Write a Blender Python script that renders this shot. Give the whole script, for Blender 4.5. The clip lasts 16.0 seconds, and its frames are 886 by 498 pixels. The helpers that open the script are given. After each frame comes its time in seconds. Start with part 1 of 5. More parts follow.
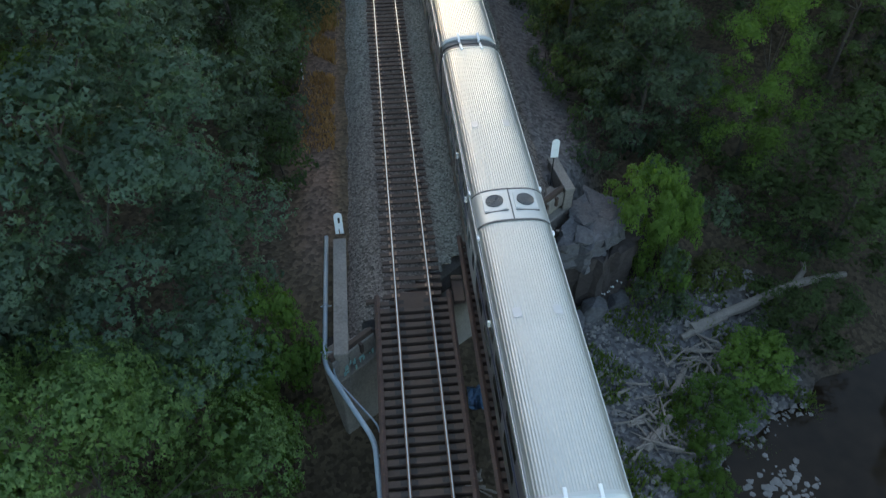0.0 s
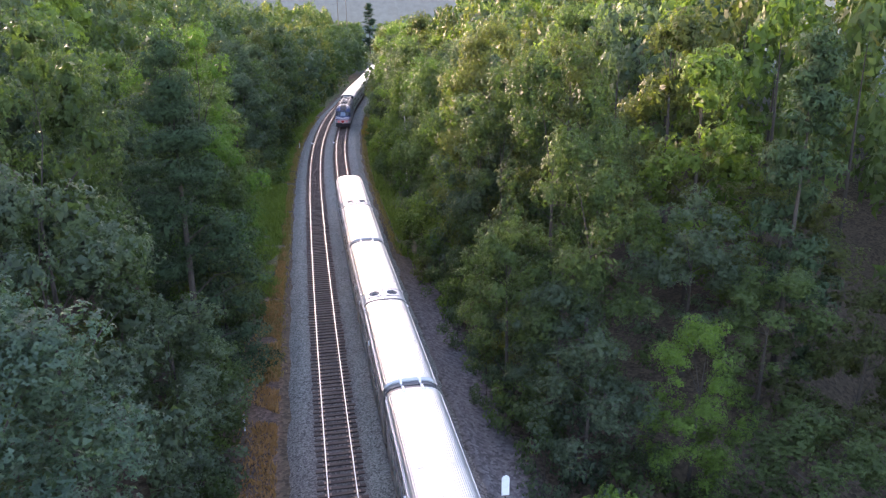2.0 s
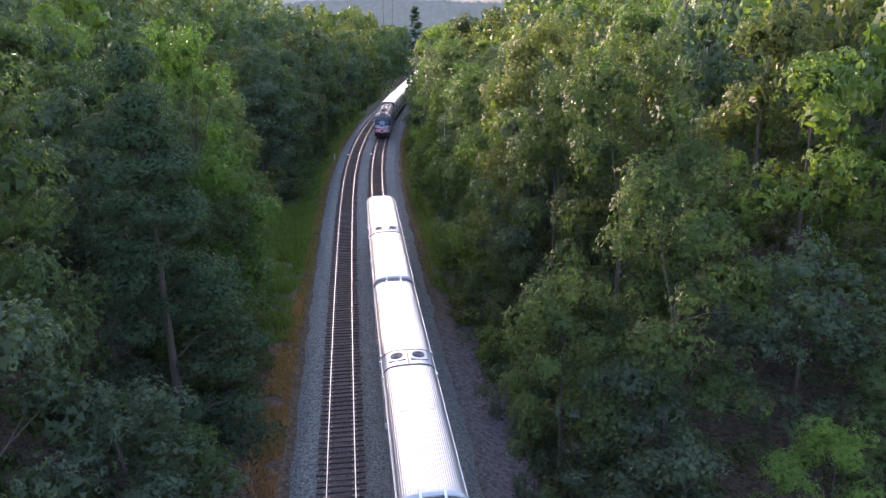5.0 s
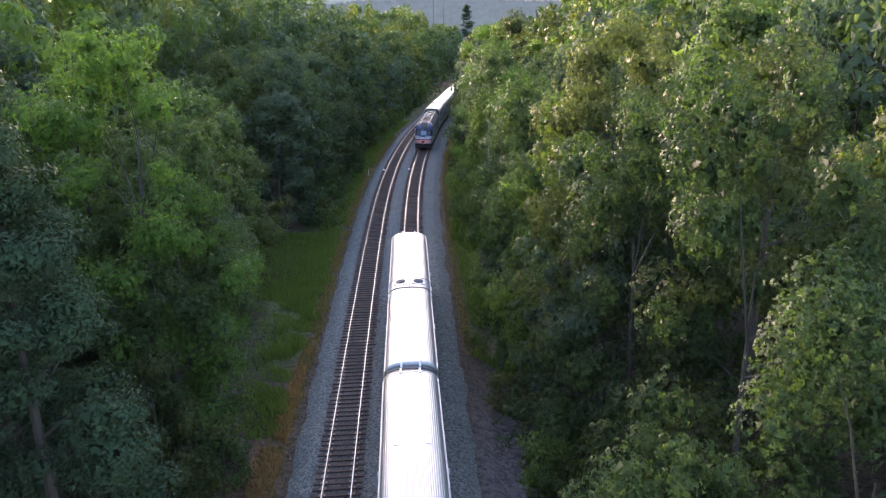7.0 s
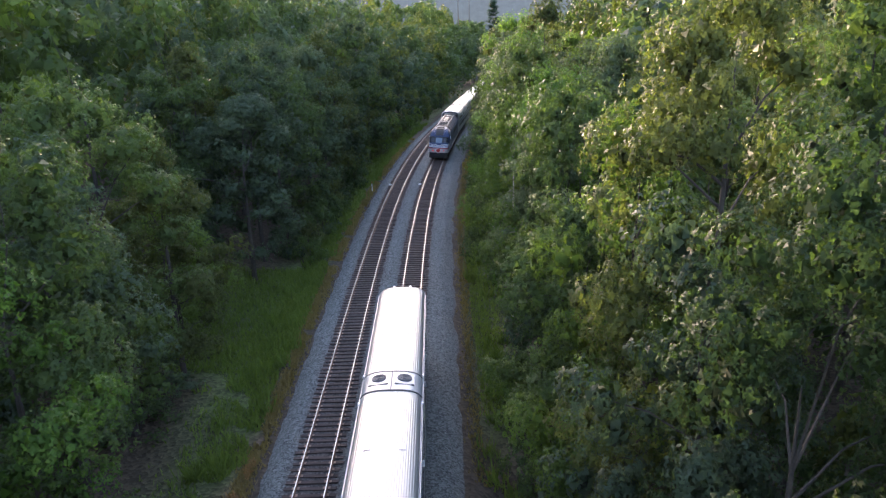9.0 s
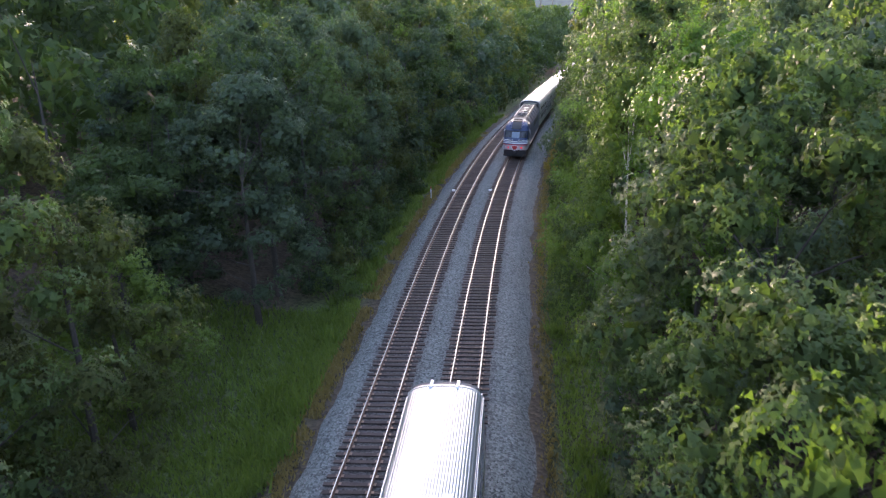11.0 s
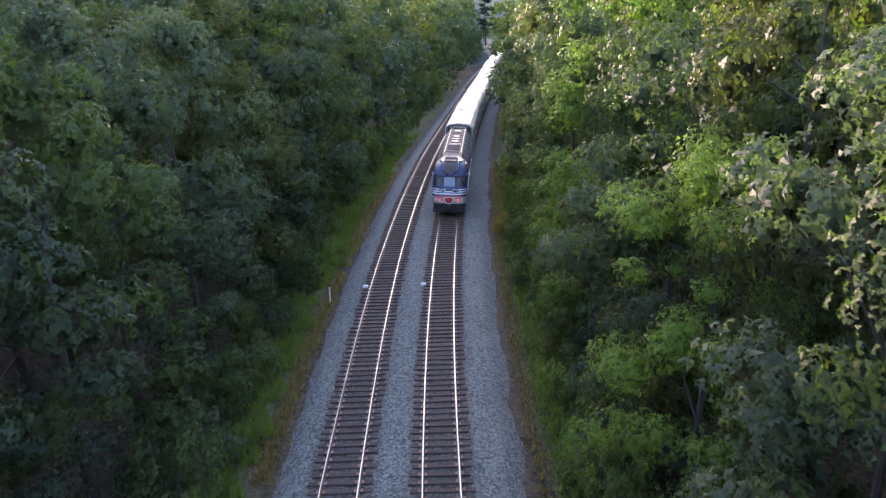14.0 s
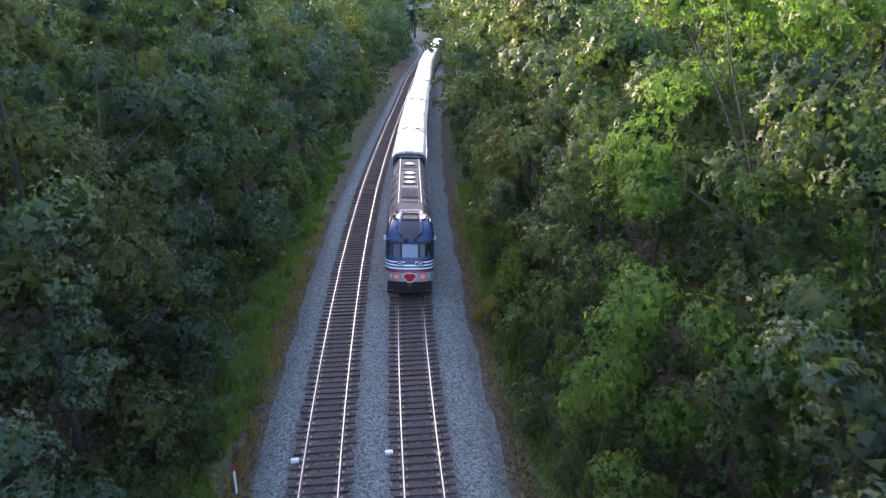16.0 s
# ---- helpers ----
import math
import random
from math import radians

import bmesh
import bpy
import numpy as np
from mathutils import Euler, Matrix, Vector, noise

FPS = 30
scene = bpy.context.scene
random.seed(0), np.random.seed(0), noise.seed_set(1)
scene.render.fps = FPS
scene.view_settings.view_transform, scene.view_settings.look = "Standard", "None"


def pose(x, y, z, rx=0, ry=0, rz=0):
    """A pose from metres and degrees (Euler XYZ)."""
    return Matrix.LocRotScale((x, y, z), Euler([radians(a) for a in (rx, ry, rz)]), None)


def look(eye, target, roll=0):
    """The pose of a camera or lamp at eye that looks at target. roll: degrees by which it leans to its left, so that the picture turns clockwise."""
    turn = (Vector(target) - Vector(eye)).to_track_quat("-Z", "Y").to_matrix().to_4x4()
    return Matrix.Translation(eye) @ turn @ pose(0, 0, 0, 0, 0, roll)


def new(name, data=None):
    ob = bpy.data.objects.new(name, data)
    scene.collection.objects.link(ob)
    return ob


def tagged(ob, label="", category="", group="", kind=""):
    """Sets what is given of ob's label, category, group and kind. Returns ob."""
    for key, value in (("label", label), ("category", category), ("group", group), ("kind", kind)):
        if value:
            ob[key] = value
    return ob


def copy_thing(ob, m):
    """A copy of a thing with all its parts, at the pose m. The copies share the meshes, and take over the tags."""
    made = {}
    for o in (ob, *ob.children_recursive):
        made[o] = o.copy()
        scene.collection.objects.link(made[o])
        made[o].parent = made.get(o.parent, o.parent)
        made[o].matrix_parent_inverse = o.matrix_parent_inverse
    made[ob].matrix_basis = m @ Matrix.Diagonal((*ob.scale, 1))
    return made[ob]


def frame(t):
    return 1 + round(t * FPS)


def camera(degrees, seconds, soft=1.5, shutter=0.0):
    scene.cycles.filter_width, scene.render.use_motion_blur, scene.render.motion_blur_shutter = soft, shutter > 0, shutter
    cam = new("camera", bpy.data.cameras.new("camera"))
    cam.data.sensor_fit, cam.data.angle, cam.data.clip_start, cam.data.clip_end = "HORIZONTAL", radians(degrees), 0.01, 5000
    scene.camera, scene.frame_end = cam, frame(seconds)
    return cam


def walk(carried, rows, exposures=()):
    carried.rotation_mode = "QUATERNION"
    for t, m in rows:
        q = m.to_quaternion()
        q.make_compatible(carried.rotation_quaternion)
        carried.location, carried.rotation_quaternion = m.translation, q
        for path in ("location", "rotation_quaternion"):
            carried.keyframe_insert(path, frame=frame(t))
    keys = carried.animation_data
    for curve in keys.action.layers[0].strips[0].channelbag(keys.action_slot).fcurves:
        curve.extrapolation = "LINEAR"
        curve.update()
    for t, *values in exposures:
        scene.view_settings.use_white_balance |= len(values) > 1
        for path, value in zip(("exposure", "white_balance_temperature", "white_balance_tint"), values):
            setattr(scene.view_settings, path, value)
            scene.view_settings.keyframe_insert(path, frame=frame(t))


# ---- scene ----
cam = camera(61.96, 16.0, soft=1.3, shutter=0.15)
PATH = [
    (0.0, pose(-0.86, 10.24, 24.35, 45.29, -0.08, -4.68)),
    (0.5, pose(-0.86, 10.24, 24.35, 52.46, 0.07, -5.07)),
    (1.0, pose(-0.88, 10.31, 24.46, 59.35, 0.02, -9.74)),
    (1.5, pose(-0.82, 10.12, 24.35, 66.49, 0.41, -9.89)),
    (2.0, pose(-0.71, 10.00, 24.27, 71.50, 0.69, -9.84)),
    (2.5, pose(-0.68, 10.08, 24.27, 71.78, 0.79, -9.87)),
    (3.0, pose(-0.56, 10.86, 24.29, 71.80, 0.77, -9.98)),
    (3.5, pose(-0.25, 12.56, 24.29, 71.76, 0.79, -10.05)),
    (6.0, pose(2.65, 26.75, 23.53, 71.88, 1.45, -3.40)),
    (6.5, pose(3.21, 30.53, 23.53, 71.88, 1.51, -3.01)),
    (7.0, pose(3.85, 34.65, 23.52, 71.85, 1.58, -2.20)),
    (7.5, pose(4.40, 38.93, 23.49, 71.87, 1.53, -0.42)),
    (8.0, pose(4.91, 43.31, 23.50, 71.87, 1.58, -0.10)),
    (8.5, pose(5.30, 47.72, 23.08, 71.87, 1.46, -0.09)),
    (9.0, pose(5.67, 52.31, 21.93, 71.82, 1.45, -0.13)),
    (9.5, pose(5.90, 57.13, 20.66, 71.66, 1.55, 0.79)),
    (12.0, pose(5.51, 80.76, 18.90, 71.10, 2.54, 7.52)),
    (12.5, pose(4.76, 85.69, 18.96, 70.88, 2.77, 6.61)),
    (13.0, pose(4.02, 90.71, 18.80, 70.78, 2.46, 3.90)),
    (13.5, pose(3.32, 95.82, 18.57, 70.83, 2.23, 1.71)),
    (14.0, pose(2.70, 100.94, 18.43, 70.74, 2.09, -1.96)),
    (14.5, pose(2.10, 106.04, 18.43, 70.53, 1.88, -4.66)),
    (15.0, pose(1.68, 111.03, 18.38, 70.51, 1.74, -4.69)),
    (15.5, pose(1.59, 115.87, 18.35, 70.32, 1.70, -6.70)),
    (16.0, pose(1.45, 120.91, 18.50, 69.77, 1.49, -7.84)),
]
walk(cam, PATH, exposures=[(0.0, 2.55, 6800, 12), (0.5, 2.88, 6800, 14), (1.0, 3.02, 6750, 16), (2.0, 3.44, 6500, 37), (3.5, 3.18, 6250, 41), (6.5, 3.04, 6150, 33), (9.5, 3.04, 6200, 32), (12.0, 3.43, 6300, 34), (14.0, 3.37, 6250, 37), (14.5, 3.47, 6200, 41), (15.0, 3.29, 6200, 40), (15.5, 3.05, 6050, 36), (16.0, 3.46, 6000, 35)])

# ---- light: a low hazy sun ahead and to the left, and the sky ----
SUN_ELEV, SUN_AZ = radians(7.8), radians(-21)
world = bpy.data.worlds.new("sky")
scene.world = world
world.use_nodes = True
wt = world.node_tree
sky = wt.nodes.new("ShaderNodeTexSky")
sky.sky_type = "NISHITA"
sky.sun_disc = False
sky.sun_elevation, sky.sun_rotation = SUN_ELEV, SUN_AZ
sky.air_density, sky.dust_density, sky.ozone_density = 1.0, 1.6, 1.0
wt.links.new(sky.outputs[0], wt.nodes["Background"].inputs[0])
wt.nodes["Background"].inputs[1].default_value = 0.15
sun = new("sun", bpy.data.lights.new("sun", "SUN"))
sun.data.energy, sun.data.angle, sun.data.color = 1.2, radians(3.0), (1.0, 0.82, 0.58)
sun.matrix_world = look((math.sin(SUN_AZ) * 300, math.cos(SUN_AZ) * 300, math.tan(SUN_ELEV) * 300), (0, 0, 0))

# ---- materials ----


def material(name, color, rough=0.7, metal=0.0, var=0.25, scale=3.0, fine=40.0, bump=0.0, spec=0.5, island=False, coords="Object"):
    """Principled surface with two scales of noise in its colour and an optional fine relief."""
    m = bpy.data.materials.new(name)
    m.use_nodes = True
    nt = m.node_tree
    b = nt.nodes["Principled BSDF"]
    b.inputs["Roughness"].default_value = rough
    b.inputs["Metallic"].default_value = metal
    b.inputs["Specular IOR Level"].default_value = spec
    tc = nt.nodes.new("ShaderNodeTexCoord")
    n1 = nt.nodes.new("ShaderNodeTexNoise")
    n1.inputs["Scale"].default_value, n1.inputs["Detail"].default_value = scale, 4
    n2 = nt.nodes.new("ShaderNodeTexNoise")
    n2.inputs["Scale"].default_value, n2.inputs["Detail"].default_value = fine, 3
    for n in (n1, n2):
        nt.links.new(tc.outputs[coords], n.inputs["Vector"])
    add = nt.nodes.new("ShaderNodeMath")
    add.operation = "ADD"
    nt.links.new(n1.outputs["Fac"], add.inputs[0])
    nt.links.new(n2.outputs["Fac"], add.inputs[1])
    src = add
    if island:
        geo = nt.nodes.new("ShaderNodeNewGeometry")
        oi = nt.nodes.new("ShaderNodeObjectInfo")
        a2 = nt.nodes.new("ShaderNodeMath")
        a2.operation = "ADD"
        nt.links.new(geo.outputs["Random Per Island"], a2.inputs[0])
        nt.links.new(oi.outputs["Random"], a2.inputs[1])
        a3 = nt.nodes.new("ShaderNodeMath")
        a3.operation = "MULTIPLY_ADD"
        a3.inputs[1].default_value = 0.5
        nt.links.new(a2.outputs[0], a3.inputs[0])
        nt.links.new(add.outputs[0], a3.inputs[2])
        src = a3
    rng = nt.nodes.new("ShaderNodeMapRange")
    lo, hi = (0.6, 2.0) if island else (0.6, 1.4)
    rng.inputs["From Min"].default_value, rng.inputs["From Max"].default_value = lo, hi
    rng.inputs["To Min"].default_value, rng.inputs["To Max"].default_value = 1 - var, 1 + var
    nt.links.new(src.outputs[0], rng.inputs["Value"])
    mul = nt.nodes.new("ShaderNodeVectorMath")
    mul.operation = "SCALE"
    mul.inputs[0].default_value = color
    nt.links.new(rng.outputs[0], mul.inputs["Scale"])
    nt.links.new(mul.outputs[0], b.inputs["Base Color"])
    if bump:
        bp = nt.nodes.new("ShaderNodeBump")
        bp.inputs["Strength"].default_value = bump
        bp.inputs["Distance"].default_value = 0.03
        nt.links.new(n2.outputs["Fac"], bp.inputs["Height"])
        nt.links.new(bp.outputs[0], b.inputs["Normal"])
    return m


def leaf_material(name, dark, light, through_light=0.42, rough=0.55, spec=0.13):
    """Leaves: colour from tree to tree and leaf to leaf, some light coming through them."""
    m = bpy.data.materials.new(name)
    m.use_nodes = True
    nt = m.node_tree
    b = nt.nodes["Principled BSDF"]
    b.inputs["Roughness"].default_value = rough
    b.inputs["Specular IOR Level"].default_value = spec
    b.inputs["Sheen Weight"].default_value, b.inputs["Sheen Roughness"].default_value = 0.04, 0.45
    geo = nt.nodes.new("ShaderNodeNewGeometry")
    oi = nt.nodes.new("ShaderNodeObjectInfo")
    mix = nt.nodes.new("ShaderNodeMath")
    mix.operation = "MULTIPLY_ADD"
    mix.inputs[1].default_value = 0.6
    half = nt.nodes.new("ShaderNodeMath")
    half.operation = "MULTIPLY"
    half.inputs[1].default_value = 0.4
    nt.links.new(geo.outputs["Random Per Island"], half.inputs[0])
    nt.links.new(oi.outputs["Random"], mix.inputs[0])
    nt.links.new(half.outputs[0], mix.inputs[2])
    ramp = nt.nodes.new("ShaderNodeValToRGB")
    ramp.color_ramp.elements[0].color = (*dark, 1)
    ramp.color_ramp.elements[1].color = (*light, 1)
    nt.links.new(mix.outputs[0], ramp.inputs[0])
    nt.links.new(ramp.outputs[0], b.inputs["Base Color"])
    tr = nt.nodes.new("ShaderNodeBsdfTranslucent")
    sat = nt.nodes.new("ShaderNodeMixRGB")
    sat.blend_type = "MULTIPLY"
    sat.inputs[0].default_value = 1.0
    sat.inputs[2].default_value = (1.7, 1.95, 0.7, 1)
    nt.links.new(ramp.outputs[0], sat.inputs[1])
    nt.links.new(sat.outputs[0], tr.inputs["Color"])
    ms = nt.nodes.new("ShaderNodeMixShader")
    ms.inputs[0].default_value = through_light
    nt.links.new(b.outputs[0], ms.inputs[1])
    nt.links.new(tr.outputs[0], ms.inputs[2])
    nt.links.new(ms.outputs[0], nt.nodes["Material Output"].inputs["Surface"])
    return m


LEAF = {
    "dark": leaf_material("oak_leaves", (0.0248, 0.0439, 0.0314), (0.0956, 0.1339, 0.0908)),
    "mid": leaf_material("maple_leaves", (0.0262, 0.0470, 0.0200), (0.0900, 0.1340, 0.0520)),
    "bright": leaf_material("poplar_leaves", (0.0387, 0.0732, 0.0189), (0.1317, 0.1918, 0.0503)),
    "lime": leaf_material("young_poplar_leaves", (0.0420, 0.0905, 0.0200), (0.1260, 0.2080, 0.0490)),
    "olive": leaf_material("locust_leaves", (0.0372, 0.0510, 0.0200), (0.1100, 0.1270, 0.0460)),
    "pine": leaf_material("pine_needles", (0.018, 0.038, 0.022), (0.05, 0.084, 0.042), 0.15, 0.8, 0.08),
    "light": leaf_material("light_leaves", (0.0626, 0.1138, 0.0454), (0.2171, 0.3279, 0.1318)),
    "yellow": leaf_material("turning_leaves", (0.1413, 0.115, 0.033), (0.2618, 0.1923, 0.0555)),
    "sprays": leaf_material("oak_leaf_sprays", (0.0173, 0.0381, 0.029), (0.0893, 0.1435, 0.1089)),
}
GRASS = leaf_material("grass_blades", (0.066, 0.11, 0.025), (0.155, 0.2, 0.055), 0.35)
STRAW = leaf_material("dry_grass", (0.15, 0.115, 0.05), (0.27, 0.2, 0.095), 0.25)
DEADWEED = leaf_material("dead_weeds", (0.18, 0.1, 0.05), (0.36, 0.205, 0.105), 0.25)
BARK = material("bark", (0.048, 0.041, 0.034), 0.9, var=0.4, scale=2, fine=12, bump=0.6)
DEADWOOD = material("bleached_wood", (0.21, 0.19, 0.17), 0.85, var=0.35, scale=1.5, fine=14, bump=0.5)
CONCRETE = material("weathered_concrete", (0.19, 0.178, 0.165), 0.9, var=0.4, scale=0.7, fine=9, bump=0.3)
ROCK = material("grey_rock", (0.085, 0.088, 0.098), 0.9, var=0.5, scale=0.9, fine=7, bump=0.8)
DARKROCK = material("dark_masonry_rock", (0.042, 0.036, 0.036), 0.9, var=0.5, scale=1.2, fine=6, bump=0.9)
STONES = material("loose_stone", (0.17, 0.165, 0.16), 0.9, var=0.45, scale=2, fine=30, island=True)
TIMBER = material("creosoted_timber", (0.05, 0.035, 0.029), 0.85, var=0.5, scale=2.5, fine=22, bump=0.5, island=True)
GUARD = material("guard_timber", (0.075, 0.048, 0.042), 0.85, var=0.4, scale=1.5, fine=15, bump=0.4)
RUST = material("rusted_steel", (0.13, 0.075, 0.05), 0.75, 0.3, var=0.4, scale=3, fine=25, bump=0.3)
PLATE = material("rusted_plate", (0.23, 0.15, 0.105), 0.8, 0.1, var=0.3, scale=3, fine=20, island=True)
RAILTOP = material("polished_rail_steel", (0.36, 0.375, 0.365), 0.32, 1.0, var=0.1, scale=0.6, fine=8)
GIRDER = material("dark_painted_steel", (0.03, 0.028, 0.028), 0.7, 0.2, var=0.4, scale=1.2, fine=10)
PIPE = material("blue_grey_pipe", (0.25, 0.33, 0.40), 0.5, 0.0, var=0.2, scale=1.0, fine=12)
SIGNWHITE = material("reflective_white_sheet", (0.72, 0.78, 0.82), 0.4, 0.0, var=0.12, scale=3, fine=15)
STEEL = material("stainless_steel", (0.455, 0.475, 0.462), 0.36, 0.7, var=0.08, scale=0.5, fine=6, spec=0.2)
STEELPLAIN = material("brushed_steel_panel", (0.47, 0.49, 0.485), 0.42, 0.45, var=0.06, scale=0.7, fine=9)
FLUTED = material("fluted_steel_side", (0.55, 0.56, 0.57), 0.3, 0.95, var=0.12, scale=0.6, fine=8)
GRILLE = material("dark_fan_grille", (0.10, 0.105, 0.11), 0.6, 0.4, var=0.2, scale=6, fine=50)
RUBBER = material("black_rubber", (0.018, 0.018, 0.02), 0.7, var=0.2)
UNDER = material("undercarriage_grime", (0.035, 0.033, 0.032), 0.8, 0.2, var=0.4, scale=2, fine=14)
GLASS = material("tinted_window_glass", (0.012, 0.014, 0.016), 0.08, var=0.1, spec=0.8)
BLUE = material("deep_blue_paint", (0.014, 0.034, 0.095), 0.35, var=0.15, scale=0.8, fine=10)
BLACK = material("black_paint", (0.012, 0.013, 0.015), 0.7, var=0.3, scale=1.0, fine=12)
DUSTROOF = material("dusty_roof_paint", (0.05, 0.048, 0.046), 0.75, var=0.35, scale=0.9, fine=9)
# pale blue base colour stands in for sky mirrored in the windscreen
SKYGLASS = material("sky_painted_windscreen", (0.16, 0.21, 0.26), 0.1, var=0.15, scale=2, fine=9, spec=0.8)
WHITE = material("white_paint", (0.72, 0.74, 0.76), 0.4, var=0.08)
REDPAINT = material("red_paint", (0.42, 0.03, 0.03), 0.4, var=0.1)
SILVER = material("silver_paint", (0.45, 0.46, 0.47), 0.35, 0.5, var=0.1)
YELLOW = material("yellow_paint", (0.6, 0.42, 0.05), 0.5, var=0.15)
TEAL = material("teal_spray_paint", (0.22, 0.42, 0.42), 0.7, var=0.3, scale=4, fine=20)
WATER = material("brown_creek_water", (0.02, 0.014, 0.009), 0.06, var=0.4, scale=0.3, fine=1.5, bump=0.08, spec=0.15, coords="Object")
WOODPOLE = material("pole_wood", (0.14, 0.115, 0.095), 0.9, var=0.3)
lamp_red = bpy.data.materials.new("red_marker_light")
lamp_red.use_nodes = True
lamp_red.node_tree.nodes["Principled BSDF"].inputs["Base Color"].default_value = (0.6, 0.02, 0.01, 1)
lamp_red.node_tree.nodes["Principled BSDF"].inputs["Emission Color"].default_value = (1, 0.02, 0.02, 1)
lamp_red.node_tree.nodes["Principled BSDF"].inputs["Emission Strength"].default_value = 0.5


def cover_material(name, cells):
    """Ground or ballast: soil colours mixed by the mesh's own cover layers, with stones or litter as relief."""
    m = bpy.data.materials.new(name)
    m.use_nodes = True
    nt = m.node_tree
    b = nt.nodes["Principled BSDF"]
    b.inputs["Roughness"].default_value = 0.92
    b.inputs["Specular IOR Level"].default_value = 0.25
    tc = nt.nodes.new("ShaderNodeTexCoord")
    big = nt.nodes.new("ShaderNodeTexNoise")
    big.inputs["Scale"].default_value, big.inputs["Detail"].default_value = 0.35, 5
    vor = nt.nodes.new("ShaderNodeTexVoronoi")
    vor.inputs["Scale"].default_value = cells
    fine = nt.nodes.new("ShaderNodeTexNoise")
    fine.inputs["Scale"].default_value, fine.inputs["Detail"].default_value = cells * 0.45, 3
    for n in (big, vor, fine):
        nt.links.new(tc.outputs["Object"], n.inputs["Vector"])
    return m, nt, b, big, vor, fine


def mixed(nt, fac, a, b):
    n = nt.nodes.new("ShaderNodeMixRGB")
    if isinstance(fac, (int, float)):
        n.inputs[0].default_value = fac
    else:
        nt.links.new(fac, n.inputs[0])
    for i, c in ((1, a), (2, b)):
        if isinstance(c, tuple):
            n.inputs[i].default_value = (*c, 1)
        else:
            nt.links.new(c, n.inputs[i])
    return n.outputs[0]


def layer(nt, name):
    n = nt.nodes.new("ShaderNodeAttribute")
    n.attribute_name = name
    return n.outputs["Fac"]


def finish(nt, b, col, vor, fine, depth, dark=0.45):
    """Piece to piece brightness, and relief."""
    rng = nt.nodes.new("ShaderNodeMapRange")
    rng.inputs["To Min"].default_value, rng.inputs["To Max"].default_value = dark, 2 - dark
    sep = nt.nodes.new("ShaderNodeSeparateColor")
    nt.links.new(vor.outputs["Color"], sep.inputs[0])
    nt.links.new(sep.outputs[0], rng.inputs["Value"])
    mul = nt.nodes.new("ShaderNodeVectorMath")
    mul.operation = "SCALE"
    nt.links.new(col, mul.inputs[0])
    nt.links.new(rng.outputs[0], mul.inputs["Scale"])
    nt.links.new(mul.outputs[0], b.inputs["Base Color"])
    add = nt.nodes.new("ShaderNodeMath")
    add.operation = "ADD"
    nt.links.new(vor.outputs["Distance"], add.inputs[0])
    nt.links.new(fine.outputs["Fac"], add.inputs[1])
    bp = nt.nodes.new("ShaderNodeBump")
    bp.inputs["Strength"].default_value, bp.inputs["Distance"].default_value = 0.9, depth
    nt.links.new(add.outputs[0], bp.inputs["Height"])
    nt.links.new(bp.outputs[0], b.inputs["Normal"])


GROUND, nt, b, big, vor, fine = cover_material("forest_floor", 5.0)
c = mixed(nt, big.outputs["Fac"], (0.05, 0.04, 0.028), (0.085, 0.066, 0.045))
c = mixed(nt, layer(nt, "rust"), c, (0.26, 0.14, 0.08))
c = mixed(nt, layer(nt, "dirt"), c, (0.088, 0.072, 0.068))
c = mixed(nt, layer(nt, "grass"), c, (0.08, 0.11, 0.035))
c = mixed(nt, layer(nt, "stony"), c, (0.112, 0.112, 0.118))
# woodland green for far ground, with haze mixed in as a bluish tinge
c = mixed(nt, layer(nt, "woods"), c, (0.05, 0.08, 0.065))
finish(nt, b, c, vor, fine, 0.06, 0.55)
BALLAST, nt, b, big, vor, fine = cover_material("crushed_stone_ballast", 11.0)
c = mixed(nt, big.outputs["Fac"], (0.115, 0.13, 0.122), (0.158, 0.178, 0.168))
c = mixed(nt, layer(nt, "stain"), c, (0.075, 0.062, 0.055))
c = mixed(nt, layer(nt, "dirt"), c, (0.12, 0.10, 0.09))
finish(nt, b, c, vor, fine, 0.035, 0.4)

# ---- the railway line: one curve that all else follows ----
BEND_S = [-20, 20, 60, 100, 140, 180, 220, 260, 300, 340, 380, 420]
BEND = [-1.37, -0.52, 0.33, 0.32, 1.98, 0.82, 0.7, -0.32, 1.26, -0.16, -2.6, -3.89]
FALL_S = [150, 170, 190, 215, 240, 270, 330, 400, 480, 700]
FALL = [0.0, -0.2, -0.7, -1.7, -2.4, -3.2, -4.2, -5.2, -6.0, -6.0]
TS = np.arange(-40.0, 460.0, 1.0)
TTH = np.cumsum(np.interp(TS, BEND_S, BEND) / 1000)
TTH -= TTH[40]
TX, TY = np.cumsum(np.sin(TTH)), np.cumsum(np.cos(TTH))
TX, TY = TX - TX[40], TY - TY[40]
TRACK2 = 4.06


def heading(s):
    return float(np.interp(s, TS, TTH))


def fall(s):
    """Height of the rails: level past the bridge, then falling gently round the bend."""
    return np.interp(s, FALL_S, FALL)


def on_line(s, lat):
    """Plan position (arrays too) at s along the line and lat to its right."""
    s, lat = np.asarray(s, float), np.asarray(lat, float)
    th = np.interp(s, TS, TTH)
    e = np.clip(s, TS[0], TS[-1])
    x, y = np.interp(e, TS, TX) + (s - e) * np.sin(th), np.interp(e, TS, TY) + (s - e) * np.cos(th)
    return x + lat * np.cos(th), y - lat * np.sin(th)


